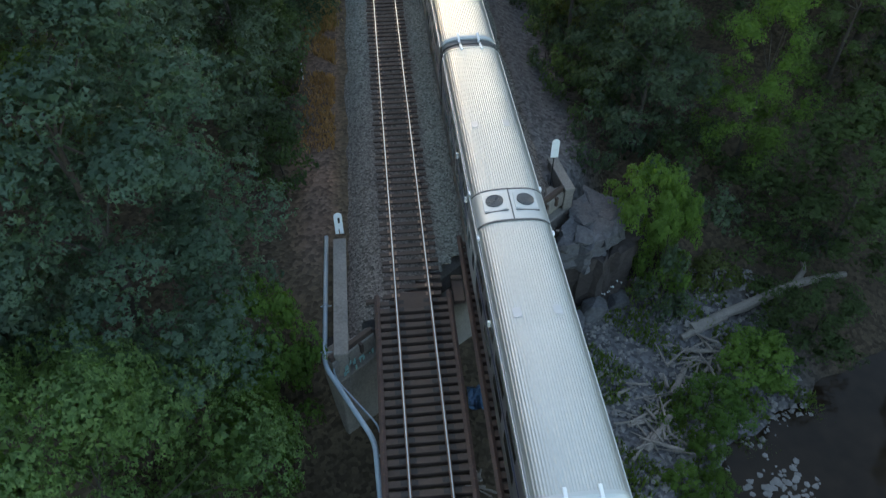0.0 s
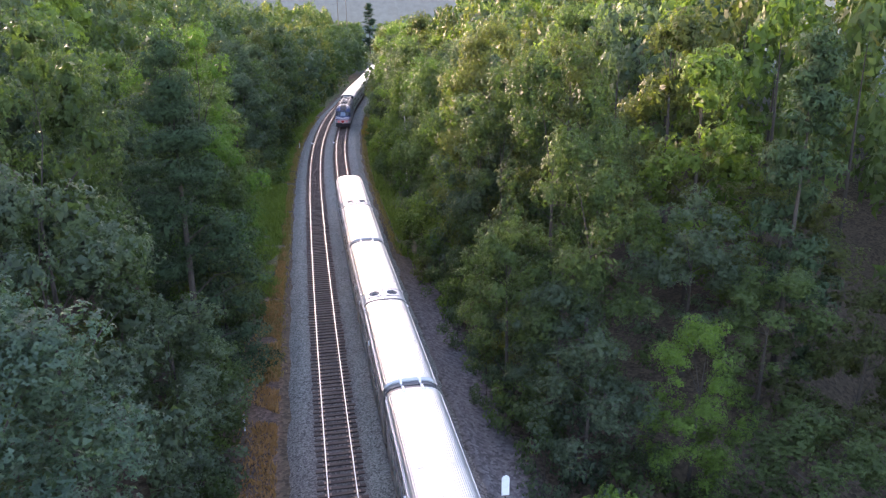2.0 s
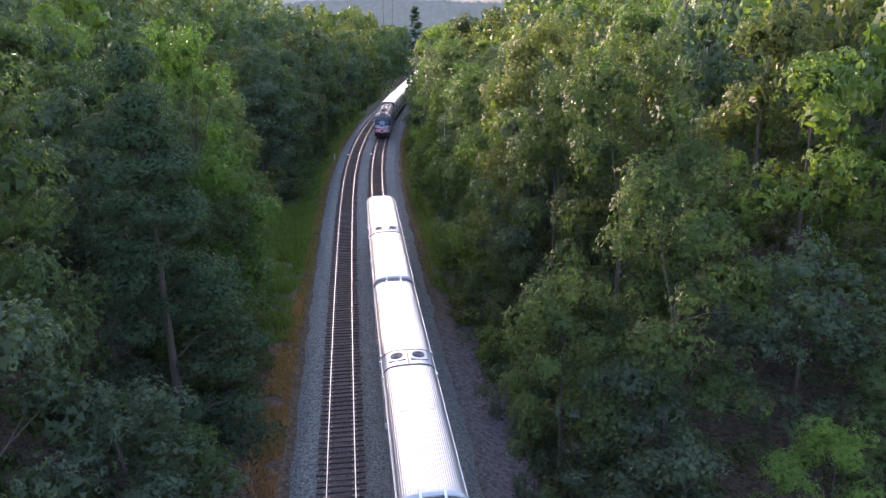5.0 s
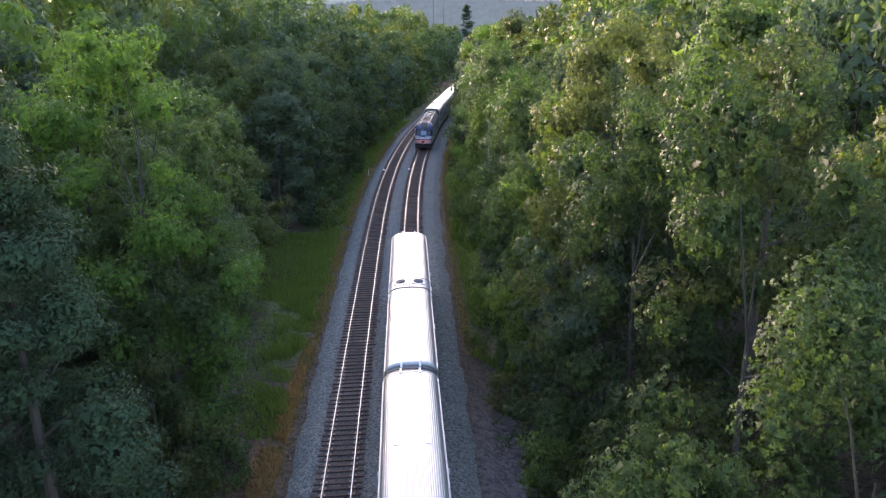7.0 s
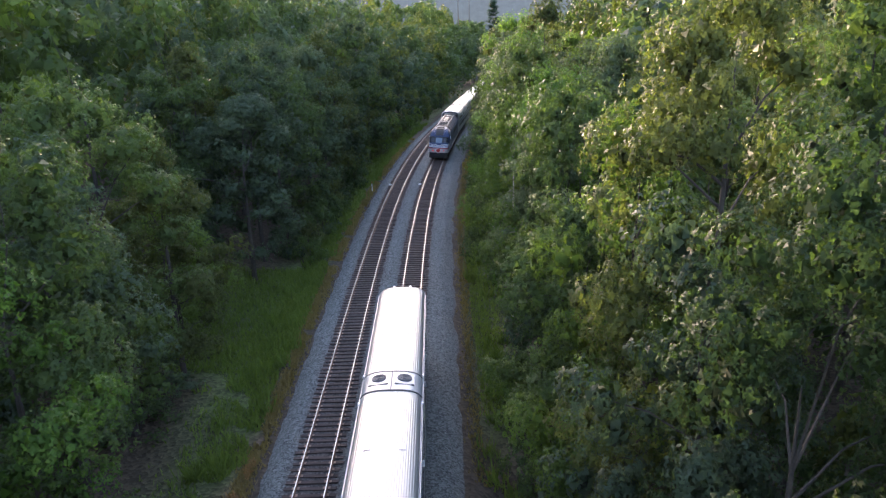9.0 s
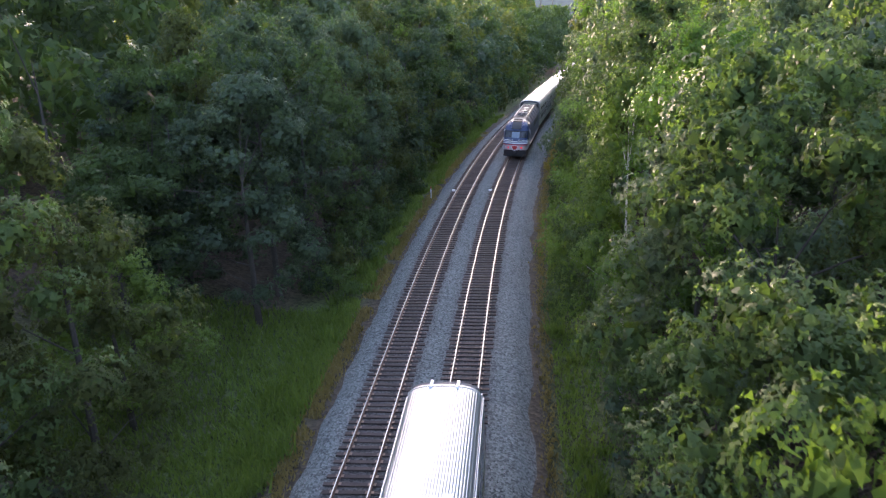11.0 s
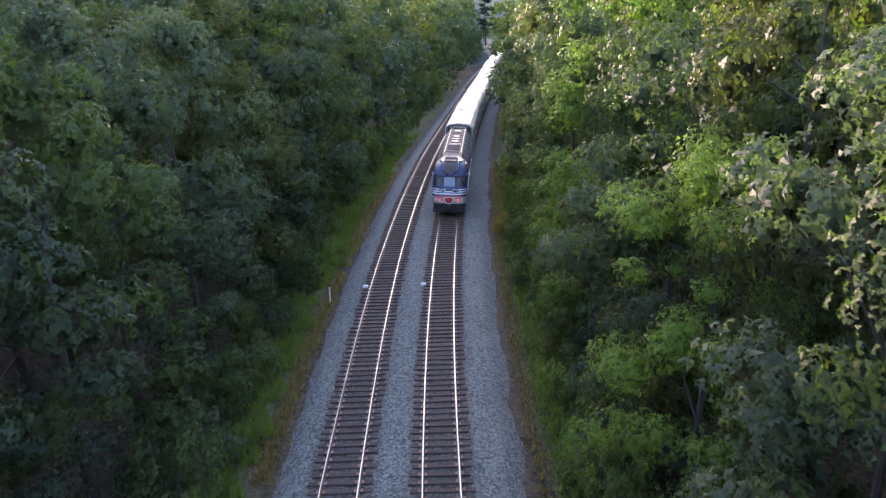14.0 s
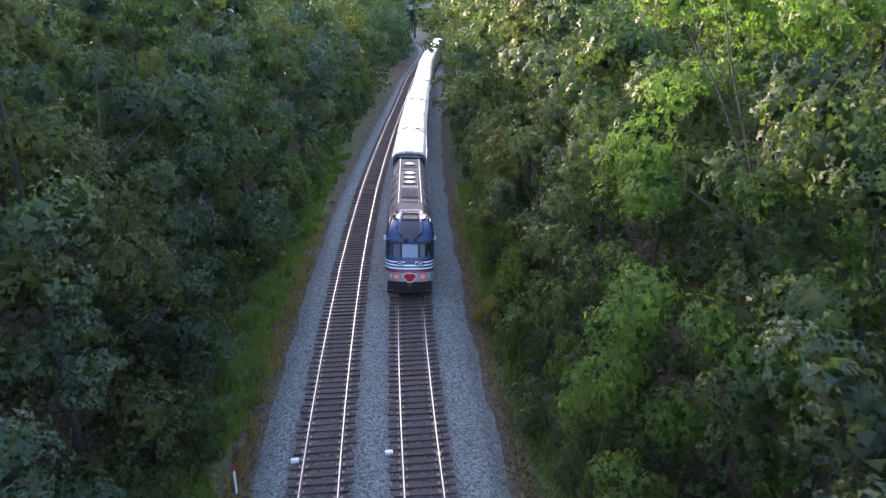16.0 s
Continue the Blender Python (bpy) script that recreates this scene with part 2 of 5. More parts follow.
def at(s, lat, z=0.0, spin=0.0):
    """Pose at a place on the line, its y along the line."""
    x, y = on_line(s, lat)
    return Matrix.LocRotScale((float(x), float(y), z + float(fall(s))), Euler((0, 0, -heading(s) + spin)), None)


def smooth(a, b, v):
    k = np.clip((np.asarray(v, float) - a) / (b - a), 0, 1)
    return k * k * (3 - 2 * k)


def waves(x, y, size, seed=0.0):
    """Cheap smooth unevenness, about -1 to 1."""
    x, y = x / size + seed, y / size - seed
    return (np.sin(x * 1.3 + 1.7 * np.sin(y * 0.9)) + np.sin(y * 1.7 + 1.3 * np.sin(x * 1.1 + 2)) + np.sin((x + y) * 2.3 + 1)) / 3


def creek_side(x, y):
    """Distance north of the skewed abutment face."""
    return ((y - 30.6) - 0.86 * (x + 1.75)) * 0.758


def ground_height(s, lat):
    x, y = on_line(s, lat)
    z = -0.85 - 0.35 * smooth(-3.6, -6.0, lat) - 0.9 * smooth(7.6, 9.5, lat)
    z = z + 0.21 * np.clip(-11 - lat, 0, 62) + 0.2 * np.clip(lat - 17, 0, 70)
    z = z + 0.35 * waves(x, y, 6.0) * smooth(1.5, 7, np.abs(lat - 2) - 5)
    z = z + 1.6 * waves(x, y, 31.0, 2.0) * smooth(15, 45, np.abs(lat))
    z = z + 16 * smooth(420, 900, s) + 22 * smooth(90, 400, np.abs(lat))
    d, d2 = creek_side(x, y), creek_side(x, y) + 26 * 0.758
    soft = 1.4 + 5.0 * smooth(8.6, 12.5, lat) + 4.0 * smooth(-4.2, -7, lat)
    edge = 27 + 0.5 * (x - 15)
    east = smooth(10, 14.5, x)
    low = smooth(0.2, 0.2 + soft, d + 2.5 * smooth(8.6, 12, lat)) * (1 - east) + smooth(9, 24, y - edge) * east
    low2 = smooth(-0.2, -0.2 - soft, d2)
    bed = -6.2 * (1 - east) + east * (-7.15 + 0.22 * np.clip(y - edge, -3, 40))
    bed = bed + 0.18 * waves(x, y, 1.6, 5) + 0.11 * np.clip(-9 - lat, 0, 30)
    k = np.maximum(low, low2)
    return z * k + bed * (1 - k) + fall(s)


# ---- mesh building ----


class Geo:
    """Collects corners and faces of one part."""

    def __init__(self):
        self.v, self.f, self.m = [], [], []

    def add(self, verts, faces, mat=0):
        n = len(self.v)
        self.v.extend(tuple(p) for p in verts)
        self.f.extend(tuple(i + n for i in q) for q in faces)
        self.m.extend([mat] * len(faces))
        return self

    def box(self, c, size, m=None, mat=0, taper=1.0):
        x, y, z = size[0] / 2, size[1] / 2, size[2] / 2
        p = [Vector((sx * x * (taper if sz > 0 else 1), sy * y * (taper if sz > 0 else 1), sz * z)) for sz in (-1, 1) for sy in (-1, 1) for sx in (-1, 1)]
        if m is not None:
            p = [m @ q for q in p]
        p = [q + Vector(c) for q in p]
        return self.add(p, [(0, 2, 3, 1), (4, 5, 7, 6), (0, 1, 5, 4), (2, 6, 7, 3), (0, 4, 6, 2), (1, 3, 7, 5)], mat)

    def tube(self, pts, radii, n=8, mat=0, cap=True):
        pts = [Vector(p) for p in pts]
        rings = []
        for i, p in enumerate(pts):
            t = (pts[min(i + 1, len(pts) - 1)] - pts[max(i - 1, 0)]).normalized()
            a = t.cross(Vector((0, 0, 1)) if abs(t.z) < 0.9 else Vector((1, 0, 0))).normalized()
            b = t.cross(a)
            r = radii[i] if isinstance(radii, (list, tuple)) else radii
            rings.append([p + a * math.cos(2 * math.pi * k / n) * r + b * math.sin(2 * math.pi * k / n) * r for k in range(n)])
        v = [q for r in rings for q in r]
        f = [(i * n + k, i * n + (k + 1) % n, (i + 1) * n + (k + 1) % n, (i + 1) * n + k) for i in range(len(pts) - 1) for k in range(n)]
        if cap:
            f += [tuple(range(n))[::-1], tuple(range((len(pts) - 1) * n, len(pts) * n))]
        return self.add(v, f, mat)

    def loft(self, rings, mat=0, closed=True, cap=True):
        n = len(rings[0])
        v = [q for r in rings for q in r]
        f = [(i * n + k, i * n + (k + 1) % n, (i + 1) * n + (k + 1) % n, (i + 1) * n + k) for i in range(len(rings) - 1) for k in range(n if closed else n - 1)]
        if cap and closed:
            f += [tuple(range(n))[::-1], tuple(range((len(rings) - 1) * n, len(rings) * n))]
        return self.add(v, f, mat)

    def disc(self, c, r, h, n=20, mat=0):
        return self.tube([Vector(c), Vector(c) + Vector((0, 0, h))], r, n, mat)

    def mesh(self, name, mats, bevel=0.0, smooth_faces=False):
        me = bpy.data.meshes.new(name)
        me.from_pydata([tuple(p) for p in self.v], [], self.f)
        for x in mats if isinstance(mats, (list, tuple)) else [mats]:
            me.materials.append(x)
        me.polygons.foreach_set("material_index", self.m)
        bm = bmesh.new()
        bm.from_mesh(me)
        bmesh.ops.recalc_face_normals(bm, faces=bm.faces)
        if bevel:
            bmesh.ops.bevel(bm, geom=bm.edges[:], offset=bevel, segments=1, affect="EDGES", clamp_overlap=True)
        bm.to_mesh(me)
        bm.free()
        if smooth_faces:
            me.polygons.foreach_set("use_smooth", [True] * len(me.polygons))
        return me


def part(name, geo, mats, parent=None, label="", bevel=0.0, smooth_faces=False, m=None):
    me = geo if isinstance(geo, bpy.types.Mesh) else geo.mesh(name, mats, bevel, smooth_faces)
    ob = new(name, me)
    if parent is not None:
        ob.parent = parent
    if m is not None:
        ob.matrix_basis = m
    if label:
        tagged(ob, label)
    return ob


def thing(name, m, label, category, group="", kind=""):
    ob = new(name)
    ob.empty_display_size = 0.2
    ob.matrix_basis = m
    return tagged(ob, label, category, group, kind)


def quads_mesh(name, corners, mat):
    """A mesh of loose four-cornered leaves from an (n, 4, 3) array."""
    n = len(corners)
    me = bpy.data.meshes.new(name)
    me.vertices.add(4 * n)
    me.vertices.foreach_set("co", np.ascontiguousarray(corners, np.float32).ravel())
    me.loops.add(4 * n)
    me.loops.foreach_set("vertex_index", np.arange(4 * n, dtype=np.int32))
    me.polygons.add(n)
    me.polygons.foreach_set("loop_start", np.arange(0, 4 * n, 4, dtype=np.int32))
    me.materials.append(mat)
    me.update(calc_edges=True)
    me.validate()
    return me


def leaves_mesh(name, corners, mat, normals=None):
    """A mesh of loose leaf triangles from an (n, 3, 3) array."""
    n = len(corners)
    me = bpy.data.meshes.new(name)
    me.vertices.add(3 * n)
    me.vertices.foreach_set("co", np.ascontiguousarray(corners, np.float32).ravel())
    me.loops.add(3 * n)
    me.loops.foreach_set("vertex_index", np.arange(3 * n, dtype=np.int32))
    me.polygons.add(n)
    me.polygons.foreach_set("loop_start", np.arange(0, 3 * n, 3, dtype=np.int32))
    me.materials.append(mat)
    me.update(calc_edges=True)
    me.validate()
    if normals is not None:
        me.normals_split_custom_set(np.repeat(normals, 3, axis=0).tolist())
    return me


def sheet(name, S, LAT, Z, mat, layers, keep=None):
    """A grid sheet over the plan (S by LAT), with named cover layers."""
    ss, ll = np.meshgrid(S, LAT, indexing="ij")
    x, y = on_line(ss, ll)
    z = Z(ss, ll)
    ns, nl = ss.shape
    i = np.arange(ns * nl).reshape(ns, nl)
    f = np.stack([i[:-1, :-1], i[:-1, 1:], i[1:, 1:], i[1:, :-1]], -1)
    if keep is not None:
        f = f[keep(ss, ll)[:-1, :-1]]
    f = f.reshape(-1, 4)
    me = bpy.data.meshes.new(name)
    me.from_pydata(np.stack([x, y, z], -1).reshape(-1, 3).tolist(), [], f.tolist())
    for key, fn in layers.items():
        a = me.attributes.new(key, "FLOAT", "POINT")
        a.data.foreach_set("value", np.ascontiguousarray(np.clip(fn(ss, ll), 0, 1), np.float32).ravel())
    me.polygons.foreach_set("use_smooth", [True] * len(me.polygons))
    me.materials.append(mat)
    me.update()
    return new(name, me)


# ---- ground, ballast, water ----
GS = np.concatenate([np.linspace(-900, -70, 14), np.arange(-66, 12, 2.5), np.arange(12, 60, 0.7), np.arange(60, 360, 2.5), np.arange(365, 620, 15), np.linspace(640, 2600, 12)])
GL = np.concatenate([-np.geomspace(1500, 42, 16), np.arange(-40, -12, 2.0), np.arange(-12, 16, 0.8), np.arange(16, 30, 1.2), np.arange(30, 42, 2.0), np.geomspace(42, 1500, 16)])


def rust_cover(s, lat):
    x, y = on_line(s, lat)
    return smooth(34, 42, s) * smooth(100, 60, s) * smooth(-6.2, -4.4, lat + 0.5 * waves(x, y, 2.3)) * smooth(-3.1, -3.7, lat) * (0.65 + 0.35 * waves(x, y, 1.2) + 0.25 * waves(x, y, 4.0, 6)) + 0.7 * smooth(40, 43, s) * smooth(50, 45, s) * smooth(8.5, 9, lat) * smooth(11, 10, lat)


def grass_cover(s, lat):
    x, y = on_line(s, lat)
    edge = 0.7 * waves(x, y, 1.3, 7) + 0.5 * waves(x, y, 4.1, 2)
    left = smooth(78, 90, s) * smooth(330, 300, s) * smooth(-11, -7, lat) * smooth(-3.5, -4.9, lat + edge)
    left = left + smooth(95, 99, s) * smooth(119, 115, s) * smooth(-26, -20, lat) * smooth(-4, -6, lat)
    right = smooth(84, 92, s) * smooth(14, 11, lat) * smooth(8.2, 9.2, lat)
    return (left + right) * (0.75 + 0.5 * waves(x, y, 2.2))


ground = sheet("ground", GS, GL, ground_height, GROUND, {
    "rust": rust_cover,
    "grass": grass_cover,
    "dirt": lambda s, lat: smooth(7.5, 8.2, lat) * smooth(11.5, 9.5, lat) * smooth(86, 60, s) + 0.6 * smooth(-3.2, -3.8, lat) * smooth(-6, -4.6, lat) * smooth(84, 60, s) * smooth(32, 38, s),
    "woods": lambda s, lat: np.maximum(smooth(55, 80, np.abs(lat)), smooth(330, 380, s)),
    "stony": lambda s, lat: smooth(0.5, -1.5, creek_side(*on_line(s, lat))) * smooth(5, 9, lat) * smooth(22, 17, lat) * smooth(37, 34, s) + 0.85 * smooth(7.4, 8.0, lat) * smooth(11.8, 10.2, lat) * smooth(86, 64, s),
})
tagged(ground, "forest floor of brown leaf litter, soil and rough grass", "ground", kind="structure")


def ballast_height(s, lat):
    x, y = on_line(s, lat)
    edge = np.minimum(lat + 3.3 + 0.14 * waves(x, y, 2.1, 1) + 0.08 * waves(x, y, 0.7, 6), 7.9 + 0.16 * waves(x, y, 2.6, 4) + 0.08 * waves(x, y, 0.8, 9) - lat)
    hump = np.minimum(np.abs(lat), np.abs(lat - TRACK2))
    z = -0.25 - 0.05 * smooth(1.4, 2.0, hump) - 0.75 * smooth(1.5, -0.1, edge)
    return z - 1.3 * smooth(0.15, -0.5, edge) + 0.02 * waves(x, y, 0.5, 2) + fall(s)


ballast = sheet("ballast", np.arange(29, 420, 0.5), np.arange(-3.8, 8.6, 0.25), ballast_height, BALLAST, {
    "stain": lambda s, lat: smooth(1.75, 0.9, np.minimum(np.abs(lat), np.abs(lat - TRACK2))) * 0.85,
    "dirt": lambda s, lat: 0.8 * smooth(60, 40, s) * smooth(0.9, 1.5, np.abs(lat - 2) - 1.2) + 0.4 * smooth(-2.6, -3.2, lat) + 0.4 * smooth(7.2, 7.8, lat),
}, keep=lambda s, lat: creek_side(*on_line(s, lat)) > 0.5)
tagged(ballast, "grey crushed stone ballast bed under both tracks", "ballast", kind="structure")

# wooded ridges far ahead, the haze over them painted as a pale glow
def ridge(far, base, high, rough, glow, label, seed):
    """A long wooded skyline with a toothed outline of treetops."""
    rs = random.Random(seed)
    g, v, n = Geo(), [], 900
    for k in range(n):
        a = -62 + 124 * k / (n - 1)
        h = high + 0.22 * high * math.sin(a * 0.09 + seed) + 0.12 * high * math.sin(a * 0.23 + 2 * seed) + rough * rs.uniform(-1, 1) * rs.random()
        x, y = far * math.sin(radians(a)), far * math.cos(radians(a))
        v += [(x, y, base), (x * 1.02, y * 1.02, base + 0.6 * (h - base)), (x * 1.05, y * 1.05, h), (x * 1.2, y * 1.2, base)]
    g.add(v, [(4 * k + i, 4 * k + 4 + i, 4 * k + 5 + i, 4 * k + 1 + i) for k in range(n - 1) for i in (0, 1, 2)])
    m = material("haze_glow_woodland", (0.06, 0.075, 0.07), 1.0, var=0.3, scale=0.03, fine=0.2, spec=0.0)
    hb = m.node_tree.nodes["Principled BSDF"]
    # pale emission stands in for haze; the woodland itself is no light source
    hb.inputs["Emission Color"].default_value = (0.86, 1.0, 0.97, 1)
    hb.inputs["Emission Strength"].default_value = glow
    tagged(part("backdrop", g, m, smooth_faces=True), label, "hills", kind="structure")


ridge(640, -14, 24, 2.2, 0.022, "wooded ridge beyond the bend with haze painted as glow", 1)
ridge(1300, -14, 52, 2.5, 0.045, "pale wooded hills on the horizon with haze painted as glow", 2)

ballast2 = sheet("ballast", np.arange(-130, 12, 1.0), np.arange(-3.8, 8.6, 0.4), ballast_height, BALLAST, {
    "stain": lambda s, lat: smooth(1.75, 0.9, np.minimum(np.abs(lat), np.abs(lat - TRACK2))) * 0.85,
    "dirt": lambda s, lat: 0.4 * smooth(-2.6, -3.2, lat),
}, keep=lambda s, lat: creek_side(*on_line(s, lat)) + 26 * 0.758 < -0.9)
tagged(ballast2, "grey crushed stone ballast bed before the bridge", "ballast", kind="structure")

w = Geo()
w.add([(13, -30, -7), (140, -30, -7), (140, 70, -7), (13, 70, -7)], [(0, 1, 2, 3)])
water = part("water", w, WATER)
tagged(water, "still dark brown creek water between stony banks", "water", kind="structure")

# ---- tracks ----
RAIL_PROFILE = [(-0.024, 0.0), (0.024, 0.0), (0.036, -0.008), (0.036, -0.035), (0.01, -0.05), (0.01, -0.135), (0.07, -0.155), (0.07, -0.17), (-0.07, -0.17), (-0.07, -0.155), (-0.01, -0.135), (-0.01, -0.05), (-0.036, -0.035), (-0.036, -0.008)]


def rail_mesh(lat):
    g = Geo()
    s = np.concatenate([np.arange(-120, 400, 2.0), np.arange(400, 441, 5.0)])
    rings = []
    for v in s:
        x, y = on_line(v, lat)
        c, k = math.cos(heading(v)), math.sin(heading(v))
        rings.append([(x + dx * c, y - dx * k, dz + float(fall(v))) for dx, dz in RAIL_PROFILE])
    g.loft(rings)
    n = len(RAIL_PROFILE)
    for i in range(len(g.f) - 2):
        g.m[i] = 1 if i % n == 0 else 0
    return g


TIE = Geo().box((0, 0, -0.27), (2.6, 0.23, 0.18)).mesh("tie", TIMBER, bevel=0.012)
OLDTIE = Geo().box((0, 0, -0.27), (2.45, 0.22, 0.175)).add([(-1.29, -0.1, -0.19), (-1.22, -0.1, -0.19), (-1.22, 0.1, -0.19), (-1.29, 0.1, -0.19)], [(0, 1, 2, 3)]).mesh("tie", TIMBER, bevel=0.0)


def railway_track(lat, label, first, last):
    """Two rails on timber ties; the ties from first to last are pieces of their own, the rest one mesh."""
    root = thing("railway_track", Matrix(), label, "track", "double railway line", "structure")
    for side in (-0.755, 0.755):
        part("rail", rail_mesh(lat + side), [RUST, RAILTOP], root, "steel rail with a polished head")
    plates, rest = Geo(), Geo()
    rng = random.Random(int(lat * 10) + 5)
    s = -118.0
    end = (BRIDGE_A(lat), BRIDGE_B(lat))
    while s < 415:
        s += 0.53 + rng.uniform(-0.03, 0.03)
        if end[0] < s < end[1]:
            continue
        m = at(s, lat + rng.uniform(-0.06, 0.06), rng.uniform(-0.015, 0.012), rng.uniform(-0.03, 0.03))
        if first < s < last:
            part("tie", TIE if rng.random() < 0.85 else OLDTIE, None, root, m=m)
        else:
            rest.box(m.translation + Vector((0, 0, -0.27)), (2.6, 0.23, 0.18), m.to_3x3())
        if s < 320:
            for side in (-0.755, 0.755):
                plates.box(at(s, lat + side, -0.172).translation, (0.36, 0.19, 0.02), m.to_3x3())
    part("tie_plates", plates, PLATE, root, "rusted tie plates under the rails")
    tagged(part("more_ties", rest, TIMBER, root), "dark creosoted timber ties", kind="stuff")
    return root


def BRIDGE_B(lat):
    return 30.95 + 0.86 * (lat + 1.75) * 0.98 - 0.6


def BRIDGE_A(lat):
    return BRIDGE_B(lat) - 26.0


railway_track(0.0, "bare railway track with polished rails on dark timber ties", 33, 172)
railway_track(TRACK2, "railway track with polished rails on dark timber ties", 112, 226)

# pale joint boxes beside the rails, and a thin marker post
for s, lat in ((147.2, -1.15), (147.3, 2.75)):
    m = at(s, lat, -0.2)
    ob = part("track_box", Geo().box((0, 0, 0.06), (0.34, 0.2, 0.16)), WHITE, m=m, bevel=0.02)
    tagged(ob, "small pale metal box on the ballast beside a rail", "track box", "track boxes")
for s in (146.9, 149.2):
    pl = part("bond_plate", Geo().box((0, 0, 0.0), (0.2, 0.16, 0.1)), YELLOW, m=at(s, 4.81, -0.12), bevel=0.01)
    tagged(pl, "small yellowish bonding plate clipped to a rail", "bond plate", "bond plates")
pm = thing("marker_post", at(146.3, -3.45, -0.95), "thin white marker post with a red top in the verge", "post")
part("post", Geo().tube([(0, 0, 0), (0.02, 0, 1.2)], 0.045, 8), WHITE, pm)
part("cap", Geo().tube([(0.02, 0, 1.2), (0.023, 0, 1.45)], 0.05, 8), REDPAINT, pm, "red top")
pm2 = copy_thing(pm, at(52, -5.6, -1.1))

# ---- bridge over the creek ----
for lat, lab in ((0.0, "open-deck railway bridge of dark timber ties on steel girders"), (TRACK2, "open-deck railway bridge under the train, with dark timbers")):
    a, b = BRIDGE_A(lat), BRIDGE_B(lat)
    root = thing("railway_bridge", Matrix(), lab, "bridge", "twin bridges", "structure")
    rng = random.Random(3)
    BT = Geo().box((0, 0, -0.31), (3.3, 0.25, 0.26)).mesh("bridge_tie", TIMBER, bevel=0.012)
    BP = Geo().box((0, 0, -0.172), (0.3, 0.2, 0.03)).mesh("seat_plate", UNDER)
    s = a + 0.15
    while s < b - 0.05:
        part("bridge_tie", BT, None, root, m=at(s, lat + rng.uniform(-0.03, 0.03), rng.uniform(-0.01, 0.01), rng.uniform(-0.01, 0.01)))
        for side in (-0.755, 0.755):
            for o in (-0.17, 0.17):
                part("seat_plate", BP, None, root, m=at(s, lat + side + o, 0))
        s += 0.43
    for side in (-1.6, 1.6):
        g = Geo()
        p, q = at(a - 0.4, lat + side).translation, at(b + 0.35, lat + side).translation
        g.tube([p + Vector((0, 0, -0.1)), q + Vector((0, 0, -0.1))], 0.13, 4)
        part("guard_timber", g, GUARD, root, "long red-brown guard timber with bolts", bevel=0.015)
        bolts = Geo()
        for i in range(60):
            bolts.disc(p.lerp(q, (i + 0.5) / 60) + Vector((0, 0, -0.01)), 0.03, 0.03, 6)
        part("bolt_row", bolts, RUST, root)
    for side in (-1.0, 1.0):
        g = Geo()
        p, q = at(a - 0.5, lat + side).translation, at(b + 0.5, lat + side).translation
        along = (q - p).to_track_quat("Y", "Z").to_matrix()
        mid, ln = (p + q) / 2, (q - p).length
        for dz, wd, ht in ((-0.47, 0.45, 0.05), (-1.15, 0.05, 1.35), (-1.85, 0.45, 0.05)):
            g.box(mid + Vector((0, 0, dz)), (wd, ln, ht), along)
        for i in range(14):
            g.box(p.lerp(q, (i + 0.5) / 14) + Vector((0, 0, -1.15)), (0.3, 0.03, 1.3), along)
        part("girder", g, GIRDER, root, "dark riveted plate girder")
    m = at(b + 0.05, lat, 0)
    part("end_board", Geo().box((0, 0, -0.2), (1.38, 0.95, 0.05), mat=0), TIMBER, root, "flat dark timber board between the rails", m=m, bevel=0.01)
    if lat == 0.0:
        part("side_step", Geo().box((2.05, 0.6, -0.42), (0.5, 1.5, 0.2)).box((2.05, 1.2, -0.25), (0.5, 0.2, 0.14)), TIMBER, root, m=m, bevel=0.015)
        part("side_block", Geo().box((-1.85, 0.1, -0.3), (0.5, 0.2, 0.3)), TIMBER, root, m=m, bevel=0.015)

# abutment: a skewed concrete wall with a timber crest, and a return wall at each end
U, N = Vector((0.758, 0.652, 0)), Vector((0.652, -0.758, 0))
SKEW = Matrix(((U.x, -N.x, 0), (U.y, -N.y, 0), (0, 0, 1)))
P0 = Vector((-3.75, 28.88, 0))


def skew_box(g, along, out, z, size, mat=0):
    g.box(P0 + U * along + N * out + Vector((0, 0, z)), size, SKEW, mat)


